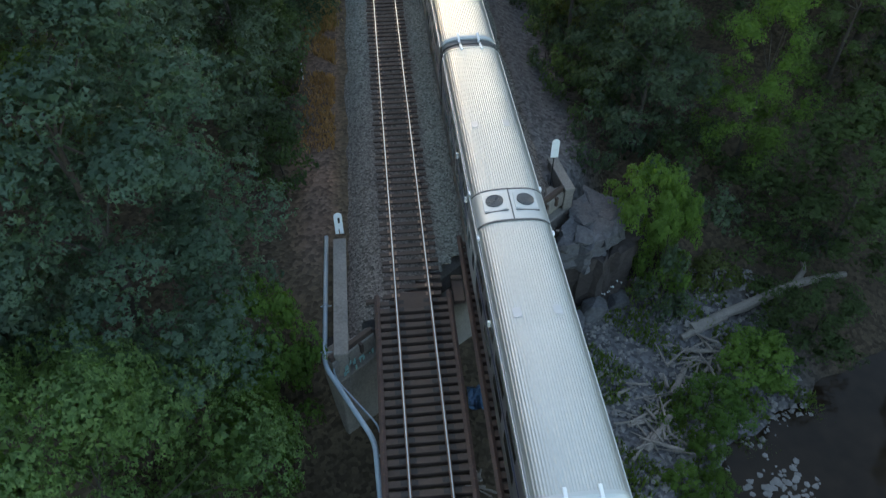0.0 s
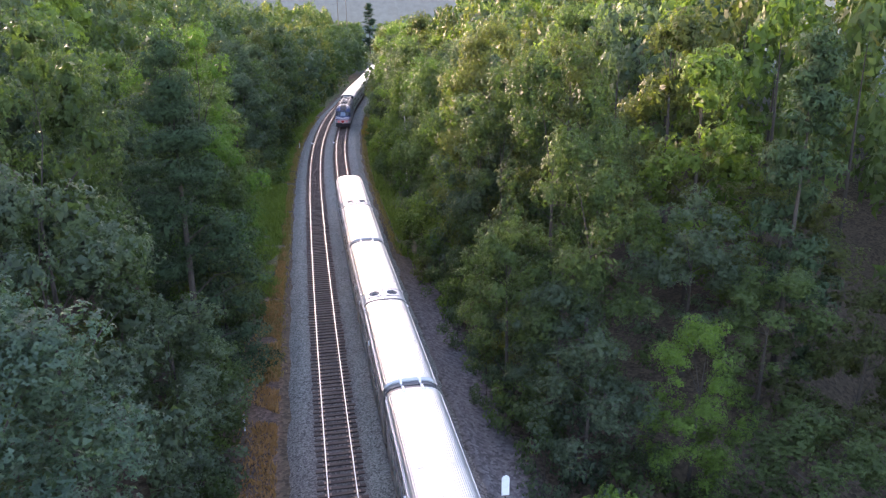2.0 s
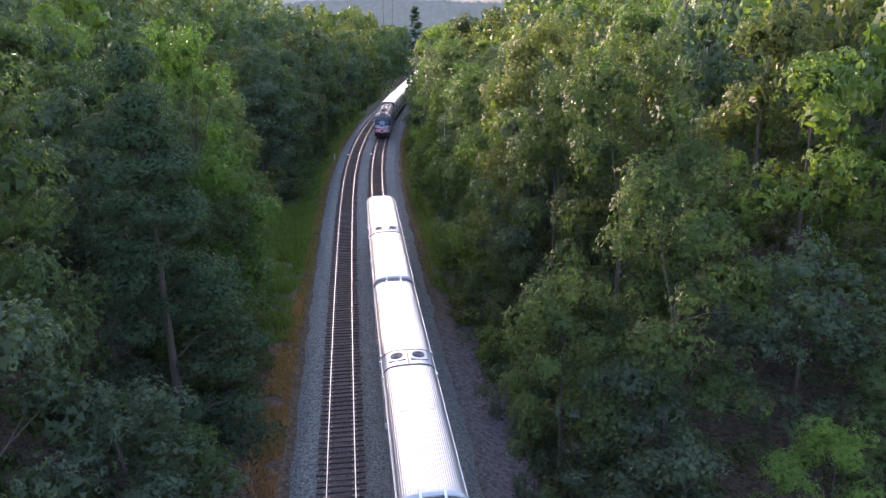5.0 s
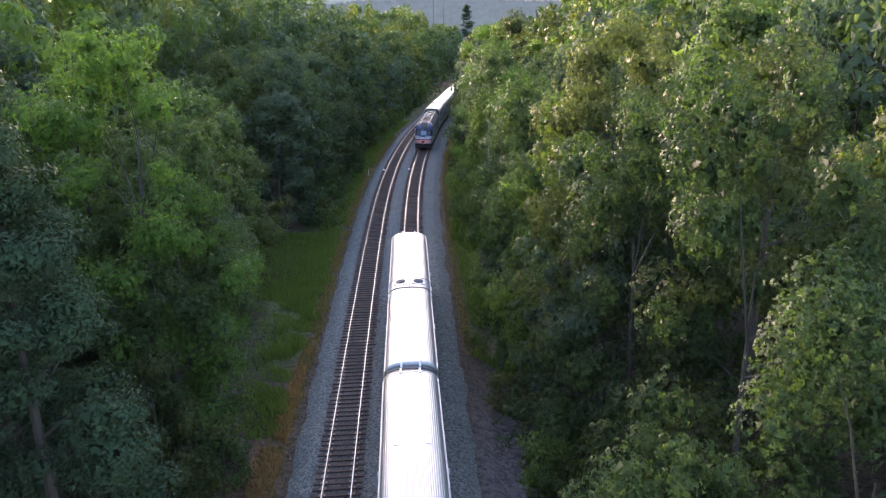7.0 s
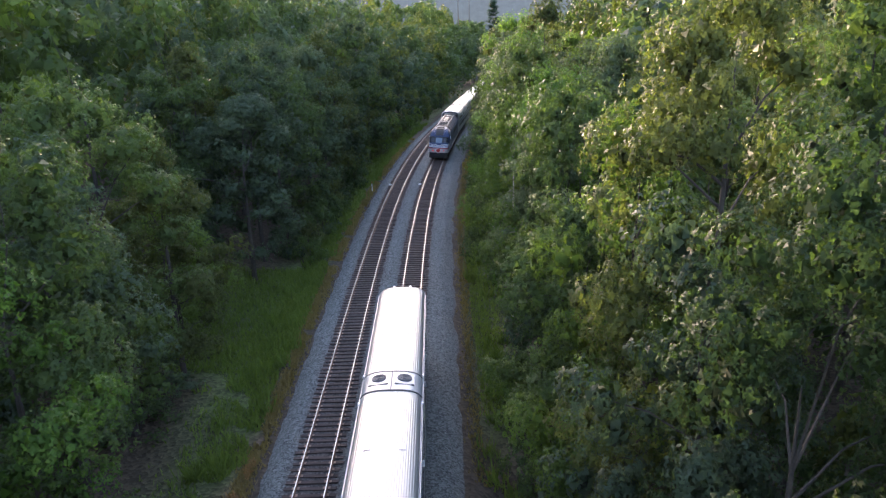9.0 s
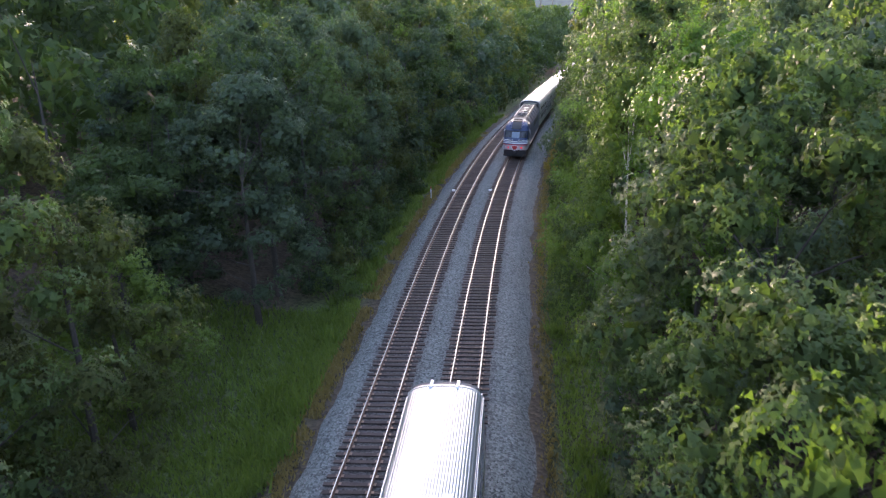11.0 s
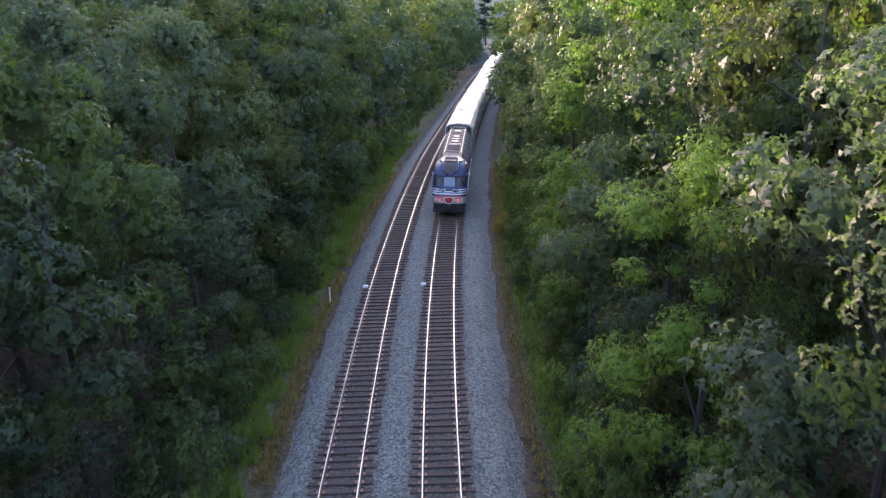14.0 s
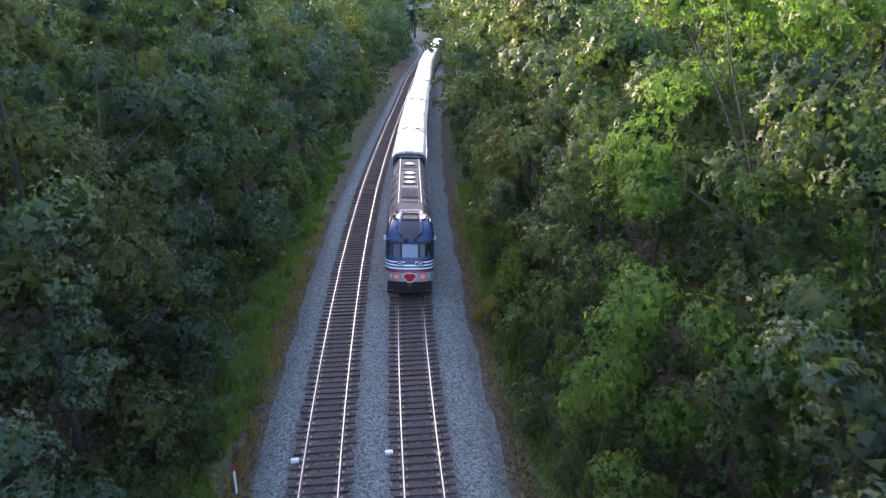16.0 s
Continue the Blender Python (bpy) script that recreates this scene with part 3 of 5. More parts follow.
for shift, lab in ((0.0, "weathered concrete bridge abutment with a stepped bearing seat"), (-26.0, "weathered concrete abutment at the far end of the bridge")):
    ab = thing("abutment", Matrix.Translation((0, shift, 0)), lab, "abutment", kind="structure")
    g = Geo()
    skew_box(g, 7.9, -0.6, -4.6, (15.6, 1.2, 5.4))
    part("wall", g, CONCRETE, ab, bevel=0.05)
    g = Geo()
    skew_box(g, 7.9, -0.85, -1.4, (15.6, 0.7, 1.0))
    part("back_wall", g, CONCRETE, ab, bevel=0.03)
    if shift == 0.0:
        for a0, a1 in ((0.0, 2.3), (13.4, 15.7)):
            g = Geo()
            skew_box(g, (a0 + a1) / 2, -0.42, -0.62, (a1 - a0, 0.22, 0.3))
            part("crest_timber", g, TIMBER, ab, "dark timber crest beam on the wall", bevel=0.02)
            g = Geo()
            skew_box(g, (a0 + a1) / 2, -0.5, -1.2, (a1 - a0, 0.55, 0.9))
            part("crest_wall", g, CONCRETE, ab, bevel=0.03)
            for k in range(2):
                g = Geo()
                skew_box(g, a0 + 0.7 + k * 0.8, -0.18, -0.95, (0.14, 0.2, 0.55))
                part("bracket", g, TIMBER, ab, bevel=0.01)
        # wall faces that return along the line
        for name, p, q, wd, top in (("return_wall", (-3.52, 29.2), (-3.72, 36.2), 0.56, -0.3), ("return_wall", (8.2, 39.1), (7.75, 41.9), 0.5, -0.45)):
            p, q = Vector((*p, 0)), Vector((*q, 0))
            r = (q - p).to_track_quat("Y", "Z").to_matrix()
            g = Geo().box((p + q) / 2 + Vector((0, 0, top - 0.11)), (wd + 0.06, (q - p).length, 0.22), r)
            g.box((p + q) / 2 + Vector((0, 0, top - 3.2)), (wd, (q - p).length - 0.1, 6.0), r)
            part(name, g, CONCRETE, ab, "concrete wall with a flat pale coping", bevel=0.03)
        # sprayed paint on the faces, drawn as plain strokes
        g = Geo()
        rng = random.Random(8)
        for k in range(16):
            skew_box(g, 0.35 + rng.random() * 1.7, 0.008, -1.75 + rng.random() * 0.7, (0.04 + 0.2 * rng.random(), 0.012, 0.05 + 0.28 * rng.random()))
        part("spray_paint", g, TEAL, ab, "pale teal spray-painted strokes")


def pipe_run(pts, r):
    """A pipe through the given corners with rounded bends."""
    pts = [Vector(p) for p in pts]
    out = [pts[0]]
    for a, b, c in zip(pts, pts[1:], pts[2:]):
        p, q = b + (a - b).normalized() * 0.5, b + (c - b).normalized() * 0.5
        out += [p.lerp(b, t).lerp(b.lerp(q, t), t) for t in (0, 0.25, 0.5, 0.75, 1)]
    return Geo().tube(out + [pts[-1]], r, 10)


pipe = thing("conduit_pipe", Matrix(), "blue-grey utility pipe carried on brackets beside the bridge", "pipe")
part("pipe", pipe_run([(-4.42, 36.9, -0.85), (-4.25, 29.1, -0.85), (-2.2, 25.2, -0.6), (-1.95, 21.5, -0.6), (-1.75, 8, -0.6)], 0.105), PIPE, pipe, smooth_faces=True)
part("cable", pipe_run([(-3.95, 29.6, -1.1), (-3.85, 28.6, -1.1), (-2.0, 25.9, -0.75), (-1.85, 24.5, -0.75)], 0.04), PIPE, pipe, "thin grey cable")
for y, x in ((32.4, -4.32), (29.8, -4.26)):
    part("bracket", Geo().box((x + 0.25, y, -0.9), (0.95, 0.07, 0.07)).tube([(x, y - 0.06, -0.85), (x, y + 0.06, -0.85)], 0.13, 10), PIPE, pipe)
for y in (24.6, 18, 12):
    part("bracket", Geo().box((-1.85, y, -0.66), (0.5, 0.08, 0.08)), PIPE, pipe)
part("cover_board", Geo().box((-4.1, 33.2, -1.1), (0.35, 6.6, 0.06)), BLACK, pipe)

# clearance signs at the ends of the return walls
sg = thing("clearance_sign", Matrix.Translation((-3.68, 36.35, -0.35)) @ Matrix.Rotation(0.1, 4, "Z"), "white reflective clearance sign with a rounded top on a concrete wall", "sign", "clearance signs")


def sign_plate():
    g = Geo()
    ring = [(-0.2, 0.0), (0.2, 0.0)] + [(0.2 * math.cos(a), 0.95 + 0.2 * math.sin(a)) for a in np.linspace(0, math.pi, 9)]
    g.loft([[(x, y, z) for x, z in ring] for y in (-0.012, 0.012)])
    return g


tilt = Matrix.Rotation(radians(-12), 4, "X")
part("plate", sign_plate(), SIGNWHITE, sg, m=Matrix.Translation((0, 0, 0.2)) @ tilt)
part("stem", Geo().tube([(0, 0.04, 0), (0, -0.02, 0.5)], 0.03, 6), RUST, sg)
part("mark", Geo().box((0.03, -0.02, 0.75), (0.1, 0.008, 0.3)), BLACK, sg, m=Matrix.Translation((0, 0, 0.2)) @ tilt)
sg2 = thing("clearance_sign", Matrix.Translation((7.4, 40.2, -0.9)), "white reflective clearance sign on a tall dark post", "sign", "clearance signs")
part("plate", sign_plate(), SIGNWHITE, sg2, m=Matrix.Translation((0, -0.04, 1.75)))
part("stem", Geo().tube([(0, 0, -0.2), (0, 0, 2.6)], 0.035, 6), BLACK, sg2)

# ---- train ----


def wheelset_group(parent, y0, half=1.3):
    """A bogie: side frames, axles and wheels."""
    bog = part("bogie", Geo().box((-1.0, y0, 0.52), (0.18, 3.4, 0.3)).box((1.0, y0, 0.52), (0.18, 3.4, 0.3)).box((0, y0, 0.6), (2.1, 0.7, 0.3)), UNDER, parent, "dark steel bogie", bevel=0.03)
    for dy in (-half, half):
        for x in (-0.76, 0.76):
            part("wheel", Geo().tube([(x - 0.06, y0 + dy, 0.44), (x + 0.06, y0 + dy, 0.44)], 0.43, 20), UNDER, bog)
        part("axle", Geo().tube([(-0.75, y0 + dy, 0.44), (0.75, y0 + dy, 0.44)], 0.08, 8), UNDER, bog)


def roof_profile(ribbed=True, lift=0.0):
    """Arched roof from side to side; with ribs that run along the car."""
    pts = []
    for k in range(-60, 61):
        u = k / 60
        x = 1.45 * u
        z = 4.86 - 0.10 * u * u - 0.22 * u ** 4 - 0.12 * abs(u) ** 12
        if ribbed and abs(u) < 0.98:
            z += 0.011 * (1 if (k % 4) < 2 else 0)
        pts.append((x, z + lift))
    return pts


CAR_L = 25.15
CAR_HALF = CAR_L / 2


def passenger_car():
    car = thing("passenger_car", Matrix(), "stainless steel double-deck passenger car with a ribbed roof", "train car", "train cars")
    # body shell: fluted sides
    side = [(1.40, 0.95), (1.50, 1.05)]
    for k in range(12):
        z = 1.1 + k * 0.055
        side += [(1.515, z), (1.50, z + 0.03)]
    side += [(1.515, 1.78), (1.515, 3.86), (1.495, 3.88), (1.495, 3.93), (1.515, 3.95), (1.515, 4.0), (1.495, 4.02), (1.495, 4.07), (1.515, 4.09), (1.515, 4.14), (1.49, 4.2), (1.452, 4.43)]
    ring = [(x, z) for x, z in side] + [(-x, z) for x, z in reversed(side)]
    g = Geo()
    g.loft([[(x, y, z) for x, z in ring] for y in (-CAR_HALF, -CAR_HALF + 0.02, CAR_HALF - 0.02, CAR_HALF)])
    part("body", g, FLUTED, car)
    # roof in two ribbed halves, with the plain cooling panel at mid-length
    for a, b in ((-CAR_HALF + 0.25, -0.95), (0.95, CAR_HALF - 0.25)):
        g = Geo()
        pr = roof_profile()
        pr = pr + [(1.45, 4.3), (-1.45, 4.3)]
        g.loft([[(x, y, z) for x, z in pr] for y in (a, b)])
        part("ribbed_roof", g, STEEL, car, "bright ribbed stainless roof")
    for a, b in ((-CAR_HALF, -CAR_HALF + 0.25), (CAR_HALF - 0.25, CAR_HALF)):
        g = Geo()
        rings = []
        for y, k in ((a, 0.0 if a > 0 else -0.09), ((a + b) / 2, -0.01), (b, -0.09 if b > 0 and b == CAR_HALF else 0.0)):
            pr = roof_profile(False, 0.03 + k) + [(1.45, 4.25), (-1.45, 4.25)]
            rings.append([(x, y, z) for x, z in pr])
        g.loft(rings)
        part("end_cap", g, STEELPLAIN, car, "smooth rounded end of the roof")
    g = Geo()
    pr = roof_profile(False, 0.035) + [(1.45, 4.3), (-1.45, 4.3)]
    g.loft([[(x, y, z) for x, z in pr] for y in (-0.92, 0.92)])
    panel = part("cooling_panel", g, STEELPLAIN, car, "plain steel roof panel with two round fans")
    part("seam", Geo().box((0, 0, 4.9), (0.05, 1.84, 0.03)), GRILLE, panel)
    for a in (-0.93, 0.93):
        g = Geo()
        pr = [(x * 1.005, z + 0.02) for x, z in roof_profile(False, 0.03)]
        g.loft([[(x, y, z) for x, z in pr + [(1.44, 4.4), (-1.44, 4.4)]] for y in (a - 0.035, a + 0.035)])
        part("band", g, GRILLE, panel, "thin dark joint band")
    for x in (-0.62, 0.62):
        r = Matrix.Translation((x, 0.25, 4.87 - 0.06)) @ Matrix.Rotation(0.13 if x > 0 else -0.13, 4, "Y")
        part("fan_plate", Geo().box((0, -0.05, 0.03), (0.95, 0.95, 0.05)), STEELPLAIN, panel, m=r, bevel=0.01)
        fan = Geo().disc((0, 0, 0.045), 0.36, 0.04, 24)
        for k in range(5):
            fan.tube([(0.07 * (k + 1) * math.cos(t), 0.07 * (k + 1) * math.sin(t), 0.09) for t in np.linspace(0, 2 * math.pi, 17)], 0.008, 4, cap=False)
        part("fan_grille", fan, GRILLE, panel, "round dark fan grille", m=r)
        part("drip_rail", Geo().box((0, -0.62, 0.05), (0.95, 0.05, 0.04)), GRILLE, panel, m=r)
    for y in (-5.6, 5.6):
        for x in (-0.72, 0.72):
            z = 4.86 - 0.10 * (x / 1.45) ** 2 - 0.22 * (x / 1.45) ** 4
            part("roof_patch", Geo().box((0, 0, 0), (0.3, 0.42, 0.05)), SILVER, car, "small square patch on the roof", m=Matrix.Translation((x, y, z + 0.012)) @ Matrix.Rotation(0.12 if x > 0 else -0.12, 4, "Y"))
    # lifting eyes, gutter rails and lamp boxes along the roof edge
    for sx in (-1, 1):
        part("gutter", Geo().tube([(sx * 1.5, -CAR_HALF + 0.1, 4.28), (sx * 1.5, CAR_HALF - 0.1, 4.28)], 0.03, 6), STEELPLAIN, car)
        for y in (-1.35, 1.35):
            part("lifting_eye", Geo().box((sx * 1.49, y, 4.4), (0.1, 0.22, 0.12)), WHITE, car, bevel=0.02)
        for y in (-5.0, 5.0, 1.9):
            part("marker_lamp", Geo().box((sx * 1.56, y, 3.6), (0.12, 0.12, 0.3)), WHITE, car, bevel=0.02)
        # two rows of windows and two doors
        for k in range(9):
            y = -9.6 + k * 2.4
            if abs(y) < 1.5:
                continue
            part("lower_window", Geo().box((sx * 1.515, y, 2.2), (0.02, 1.75, 0.62)), GLASS, car, "dark window pane", bevel=0.006)
            part("upper_window", Geo().box((sx * 1.515, y, 3.5), (0.02, 1.75, 0.44)), GLASS, car, "dark window pane", bevel=0.006)
        door = part("door", Geo().box((sx * 1.52, -0.66, 2.1), (0.025, 1.25, 2.0)).box((sx * 1.52, 0.66, 2.1), (0.025, 1.25, 2.0)), STEELPLAIN, car, "double sliding door", bevel=0.008)
        for y in (-0.66, 0.66):
            part("door_pane", Geo().box((sx * 1.532, y, 2.5), (0.02, 0.5, 0.8)), GLASS, door)
        part("skirt", Geo().box((sx * 1.38, 0, 0.75), (0.06, 12.5, 0.45)), UNDER, car)
        part("stripe", Geo().box((sx * 1.517, 0, 2.82), (0.012, CAR_L - 0.2, 0.16)), BLUE, car, "thin blue band along the side")
    part("underframe", Geo().box((0, 0, 0.85), (2.6, CAR_L - 0.6, 0.25)).box((0, -2.5, 0.55), (2.2, 3.2, 0.5)).box((0, 3, 0.55), (2.0, 2.6, 0.5)), UNDER, car)
    for y in (-9.0, 9.0):
        wheelset_group(car, y)
    # end faces: dark vestibule and gangway, white brackets reaching over the gap
    for sy in (-1, 1):
        y = sy * CAR_HALF
        part("gangway", Geo().box((0, y + sy * 0.2, 2.45), (1.15, 0.4, 2.9)).box((0, y + sy * 0.3, 3.95), (1.3, 0.16, 0.16)), RUBBER, car, "black rubber gangway", bevel=0.05)
        g = Geo()
        hood = [(x * 0.985, z - 0.13) for x, z in roof_profile(False)]
        g.loft([[(x, yy, z) for x, z in hood + [(1.42, 3.2), (1.30, 3.2)] + [(x * 0.88, z - 0.32) for x, z in reversed(roof_profile(False))] + [(-1.30, 3.2), (-1.42, 3.2)]] for yy in (y - sy * 0.02, y + sy * 0.36)])
        part("hood", g, GRILLE, car, "dark hood over the gap between cars")
        part("end_panel", Geo().box((0, y + sy * 0.012, 2.7), (2.85, 0.03, 3.2)), GIRDER, car, "dark end wall", bevel=0.01)
        part("coupler", Geo().box((0, y + sy * 0.35, 0.85), (0.3, 0.7, 0.3)), UNDER, car, bevel=0.03)
        for x in (-0.52, 0.52):
            part("bracket", Geo().box((x, y - sy * 0.05, 4.83), (0.12, 0.75, 0.1), Matrix.Rotation(sy * -0.16, 3, "X")), WHITE, car, "white bracket arm at the roof end", bevel=0.015)
        for x in (-1.3, 1.3):
            part("handrail", Geo().tube([(x, y + sy * 0.08, 1.2), (x, y + sy * 0.1, 2.2), (x, y + sy * 0.1, 3.0)], 0.02, 6), STEELPLAIN, car)
    return car


def locomotive(m):
    """Cab-end locomotive with a domed cab; its nose is at -y."""
    loco = thing("locomotive", m, "dark blue passenger locomotive with white and red nose stripes", "locomotive")
    L = 20.6
    front = -L / 2

    # the cab: level outlines stacked from the sill to the top of the dome
    levels = [1.12, 1.3, 1.5, 1.7, 1.8, 1.9, 1.99, 2.08, 2.17, 2.26, 2.34, 2.44, 2.56, 2.78, 3.0, 3.22, 3.36, 3.5, 3.65, 3.8, 3.95, 4.08, 4.2, 4.3, 4.37, 4.42]

    def outline(z):
        start = np.interp(z, [1.1, 1.75, 2.45, 3.36, 3.8, 4.1, 4.3, 4.42], [0.0, 0.0, 0.28, 1.02, 1.55, 2.1, 2.75, 3.7])
        half = 1.52 if z < 3.3 else 0.5 + 1.02 * math.sqrt(max(0.0, 1 - ((z - 3.3) / 1.125) ** 2))
        bow = np.interp(z, [1.1, 2.4, 3.4, 4.42], [0.75, 0.9, 1.0, 0.3])
        pts = [(half, 4.4), (half, 3.9)]
        for k in range(41):
            t = math.pi * k / 40
            c, q = math.cos(t), math.sin(t)
            pts.append((half * math.copysign(abs(c) ** 0.62, c), start + bow * (1 - q ** 0.8)))
        return pts + [(-half, 3.9), (-half, 4.4)]

    shell = {}

    def kind_of(x, d, z):
        ax = abs(x)
        if z > 3.36:
            return "roof_stripe" if ax < 0.6 and z > 3.5 else "cab"
        if d > 2.5:
            return "cab"
        if z > 2.56:
            if z > 3.22 or ax > 1.36:
                return "window_mask" if ax < 1.36 else "cab"
            if 0.07 < ax < 0.5:
                return "windscreen"
            return "corner_window" if 0.66 < ax < 1.28 and 2.56 < z else "window_mask"
        if z < 1.7:
            return "nose_band"
        if z < 1.8:
            return "red_stripe"
        if (1.9 < z < 1.99 or 2.08 < z < 2.17 or 2.26 < z < 2.34) and ax > 0.3 * (z > 2.2):
            return "white_stripe"
        return "cab"

    rings = [[(x, front + d, z) for x, d in outline(z)] for z in levels]
    n = len(rings[0])
    for i in range(len(rings) - 1):
        for k in range(n - 1):
            quad = [rings[i][k], rings[i][k + 1], rings[i + 1][k + 1], rings[i + 1][k]]
            c = [sum(p[j] for p in quad) / 4 for j in range(3)]
            key = kind_of(c[0], c[1] - front, c[2])
            if key in ("windscreen", "corner_window"):
                key += "_a" if c[0] < 0 else "_b"
            shell.setdefault(key, Geo()).add(quad, [(0, 1, 2, 3)])
    shell["roof_stripe"].add(rings[-1], [tuple(range(n))])
    looks = {"cab": (BLUE, "rounded blue cab with a domed roof"), "roof_stripe": (DUSTROOF, "dusty dark panel over the cab roof"), "window_mask": (BLACK, "black surround of the cab windows"),
             "nose_band": (SILVER, "silver-grey nose band"), "red_stripe": (REDPAINT, "red stripe round the nose"), "white_stripe": (WHITE, "white stripes round the nose"),
             "windscreen": (SKYGLASS, "windscreen pane painted pale with sky reflection"), "corner_window": (GLASS, "dark corner window")}
    for key, g in shell.items():
        base = key[:-2] if key[-2:] in ("_a", "_b") else key
        me = g.mesh(base, looks[base][0])
        bm = bmesh.new()
        bm.from_mesh(me)
        bmesh.ops.remove_doubles(bm, verts=bm.verts[:], dist=0.001)
        bm.to_mesh(me)
        bm.free()
        me.polygons.foreach_set("use_smooth", [True] * len(me.polygons))
        part(base, me, None, loco, looks[base][1])
    # nose fittings
    em = [(0.36 * math.cos(t), 0.2 * math.sin(t) - (0.12 if math.sin(t) < -0.8 else 0)) for t in np.linspace(0, 2 * math.pi, 24, endpoint=False)]
    part("emblem", Geo().loft([[(x, front - 0.03, 1.46 + z) for x, z in em], [(x * 1.05, front + 0.02, 1.46 + z * 1.05) for x, z in em]]), REDPAINT, loco, "red emblem on the nose")
    part("emblem_ring", Geo().loft([[(x * 1.22, front - 0.015, 1.46 + z * 1.22) for x, z in em], [(x * 1.25, front + 0.02, 1.46 + z * 1.25) for x, z in em]]), WHITE, loco, "pale ring round the emblem")
    for sx in (-1, 1):
        turn = Matrix.Translation((sx * 0.62, front + 0.2, 2.22)) @ Matrix.Rotation(sx * 0.2, 4, "Z") @ Matrix.Rotation(radians(-18), 4, "X")
        nb = part("number_board", Geo().loft([[(0.27 * math.cos(t), y, 0.11 * math.sin(t)) for t in np.linspace(0, 2 * math.pi, 16, endpoint=False)] for y in (-0.05, 0.05)]), BLACK, loco, "black oval board with pale bars", m=turn)
        for k in range(3):
            part("bar", Geo().box((-0.1 + 0.1 * k, -0.06, 0), (0.06, 0.02, 0.09)), WHITE, nb)
        part("headlight", Geo().tube([(sx * 1.1, front - 0.03 + 0.16, 1.46), (sx * 1.1, front + 0.3, 1.46)], 0.1, 14), WHITE, loco)
        part("red_light", Geo().tube([(sx * 0.8, front - 0.03 + 0.06, 1.42), (sx * 0.8, front + 0.2, 1.42)], 0.09, 14), lamp_red, loco, "lit red marker light")
        part("side_window", Geo().box((sx * 1.515, front + 3.2, 3.0), (0.03, 0.9, 0.55)), GLASS, loco, bevel=0.01)
        part("cab_handrail", Geo().tube([(sx * 1.56, front + 3.9, 1.3), (sx * 1.58, front + 3.9, 2.8)], 0.02, 6), WHITE, loco)
        part("mirror", Geo().box((sx * 1.6, front + 2.5, 3.15), (0.12, 0.05, 0.3)), WHITE, loco, bevel=0.01)
        part("side_grille", Geo().box((sx * 1.515, 3.5, 3.0), (0.03, 7.0, 0.8)), GRILLE, loco)
        part("sill", Geo().box((sx * 1.46, 2.4, 1.08), (0.14, L - 6, 0.16)), SILVER, loco)
        part("roof_rail", Geo().tube([(sx * 0.78, front + 6.0, 4.5), (sx * 0.78, L / 2 - 0.6, 4.5)], 0.03, 6), SILVER, loco)
    # hood behind the cab: blue sides, sloping dark shoulders and a flat roof
    y0, y1 = front + 4.38, L / 2
    sec = [(-1.5, 1.15), (1.5, 1.15), (1.5, 3.45), (1.44, 3.6), (0.9, 4.34), (0.8, 4.38), (-0.8, 4.38), (-0.9, 4.34), (-1.44, 3.6), (-1.5, 3.45)]
    g = Geo().loft([[(x, y, z) for x, z in sec] for y in (y0, y1 - 0.15)] + [[(x * 0.97, y1, 1.15 + (z - 1.15) * 0.98) for x, z in sec]])
    for i in range(len(g.f)):
        if i % len(sec) in (3, 4, 5, 6, 7) and i < 2 * len(sec):
            g.m[i] = 1
    hood = part("hood", g, [BLUE, DUSTROOF], loco, "long hood with sloping dusty dark shoulders")
    # raised rear edge of the cowl; silver paints in its bright highlight
    part("cowl_edge", Geo().tube([(-0.62, y0 - 0.02, 4.42), (0.62, y0 - 0.02, 4.42)], 0.035, 6), SILVER, loco)
    for sx in (-1, 1):
        for k in range(5):
            y = front + 7.2 + 2.6 * k
            part("shoulder_louvre", Geo().box((0, 0, 0), (0.7, 1.9, 0.05)), GRILLE, hood, m=Matrix.Translation((sx * 1.18, y, 3.99)) @ Matrix.Rotation(sx * 0.94, 4, "Y"), bevel=0.01)
    for d, ln, wd, lab in ((6.7, 0.45, 1.15, "narrow dark roof slot"), (8.8, 2.5, 1.25, "wide dark air intake"), (13.2, 4.7, 1.35, "black panel under the roof fans"), (18.2, 2.4, 1.35, "black panel under the rear fan")):
        pan = part("roof_panel", Geo().box((0, front + d, 4.39), (wd, ln, 0.08)), BLACK, loco, lab, bevel=0.015)
        if d == 8.8:
            for k in range(9):
                part("slat", Geo().box((0, front + d - 1.08 + 0.27 * k, 4.44), (1.15, 0.05, 0.06)), GRILLE, pan)
    for d in (11.7, 13.2, 14.7, 18.0):
        ft = part("roof_fan", Geo().disc((0, front + d, 4.42), 0.46, 0.1, 24), GRILLE, loco, "round roof fan")
        part("hub", Geo().disc((0, front + d, 4.5), 0.3, 0.05, 18), SILVER, ft)
        part("hub_cap", Geo().disc((0, front + d, 4.54), 0.1, 0.03, 12), GRILLE, ft)
    part("grey_hatch", Geo().box((0, front + 16.3, 4.4), (1.4, 0.9, 0.06)), DUSTROOF, loco, "dusty grey roof hatch", bevel=0.01)
    for k in range(7):
        part("exhaust_stub", Geo().box((-0.54 + 0.18 * k, front + 10.5, 4.43), (0.1, 0.2, 0.12)), SILVER, loco)
    part("pilot", Geo().box((0, front + 0.45, 0.7), (2.8, 0.5, 0.85), taper=0.95), BLACK, loco, "black pilot plate", bevel=0.04)
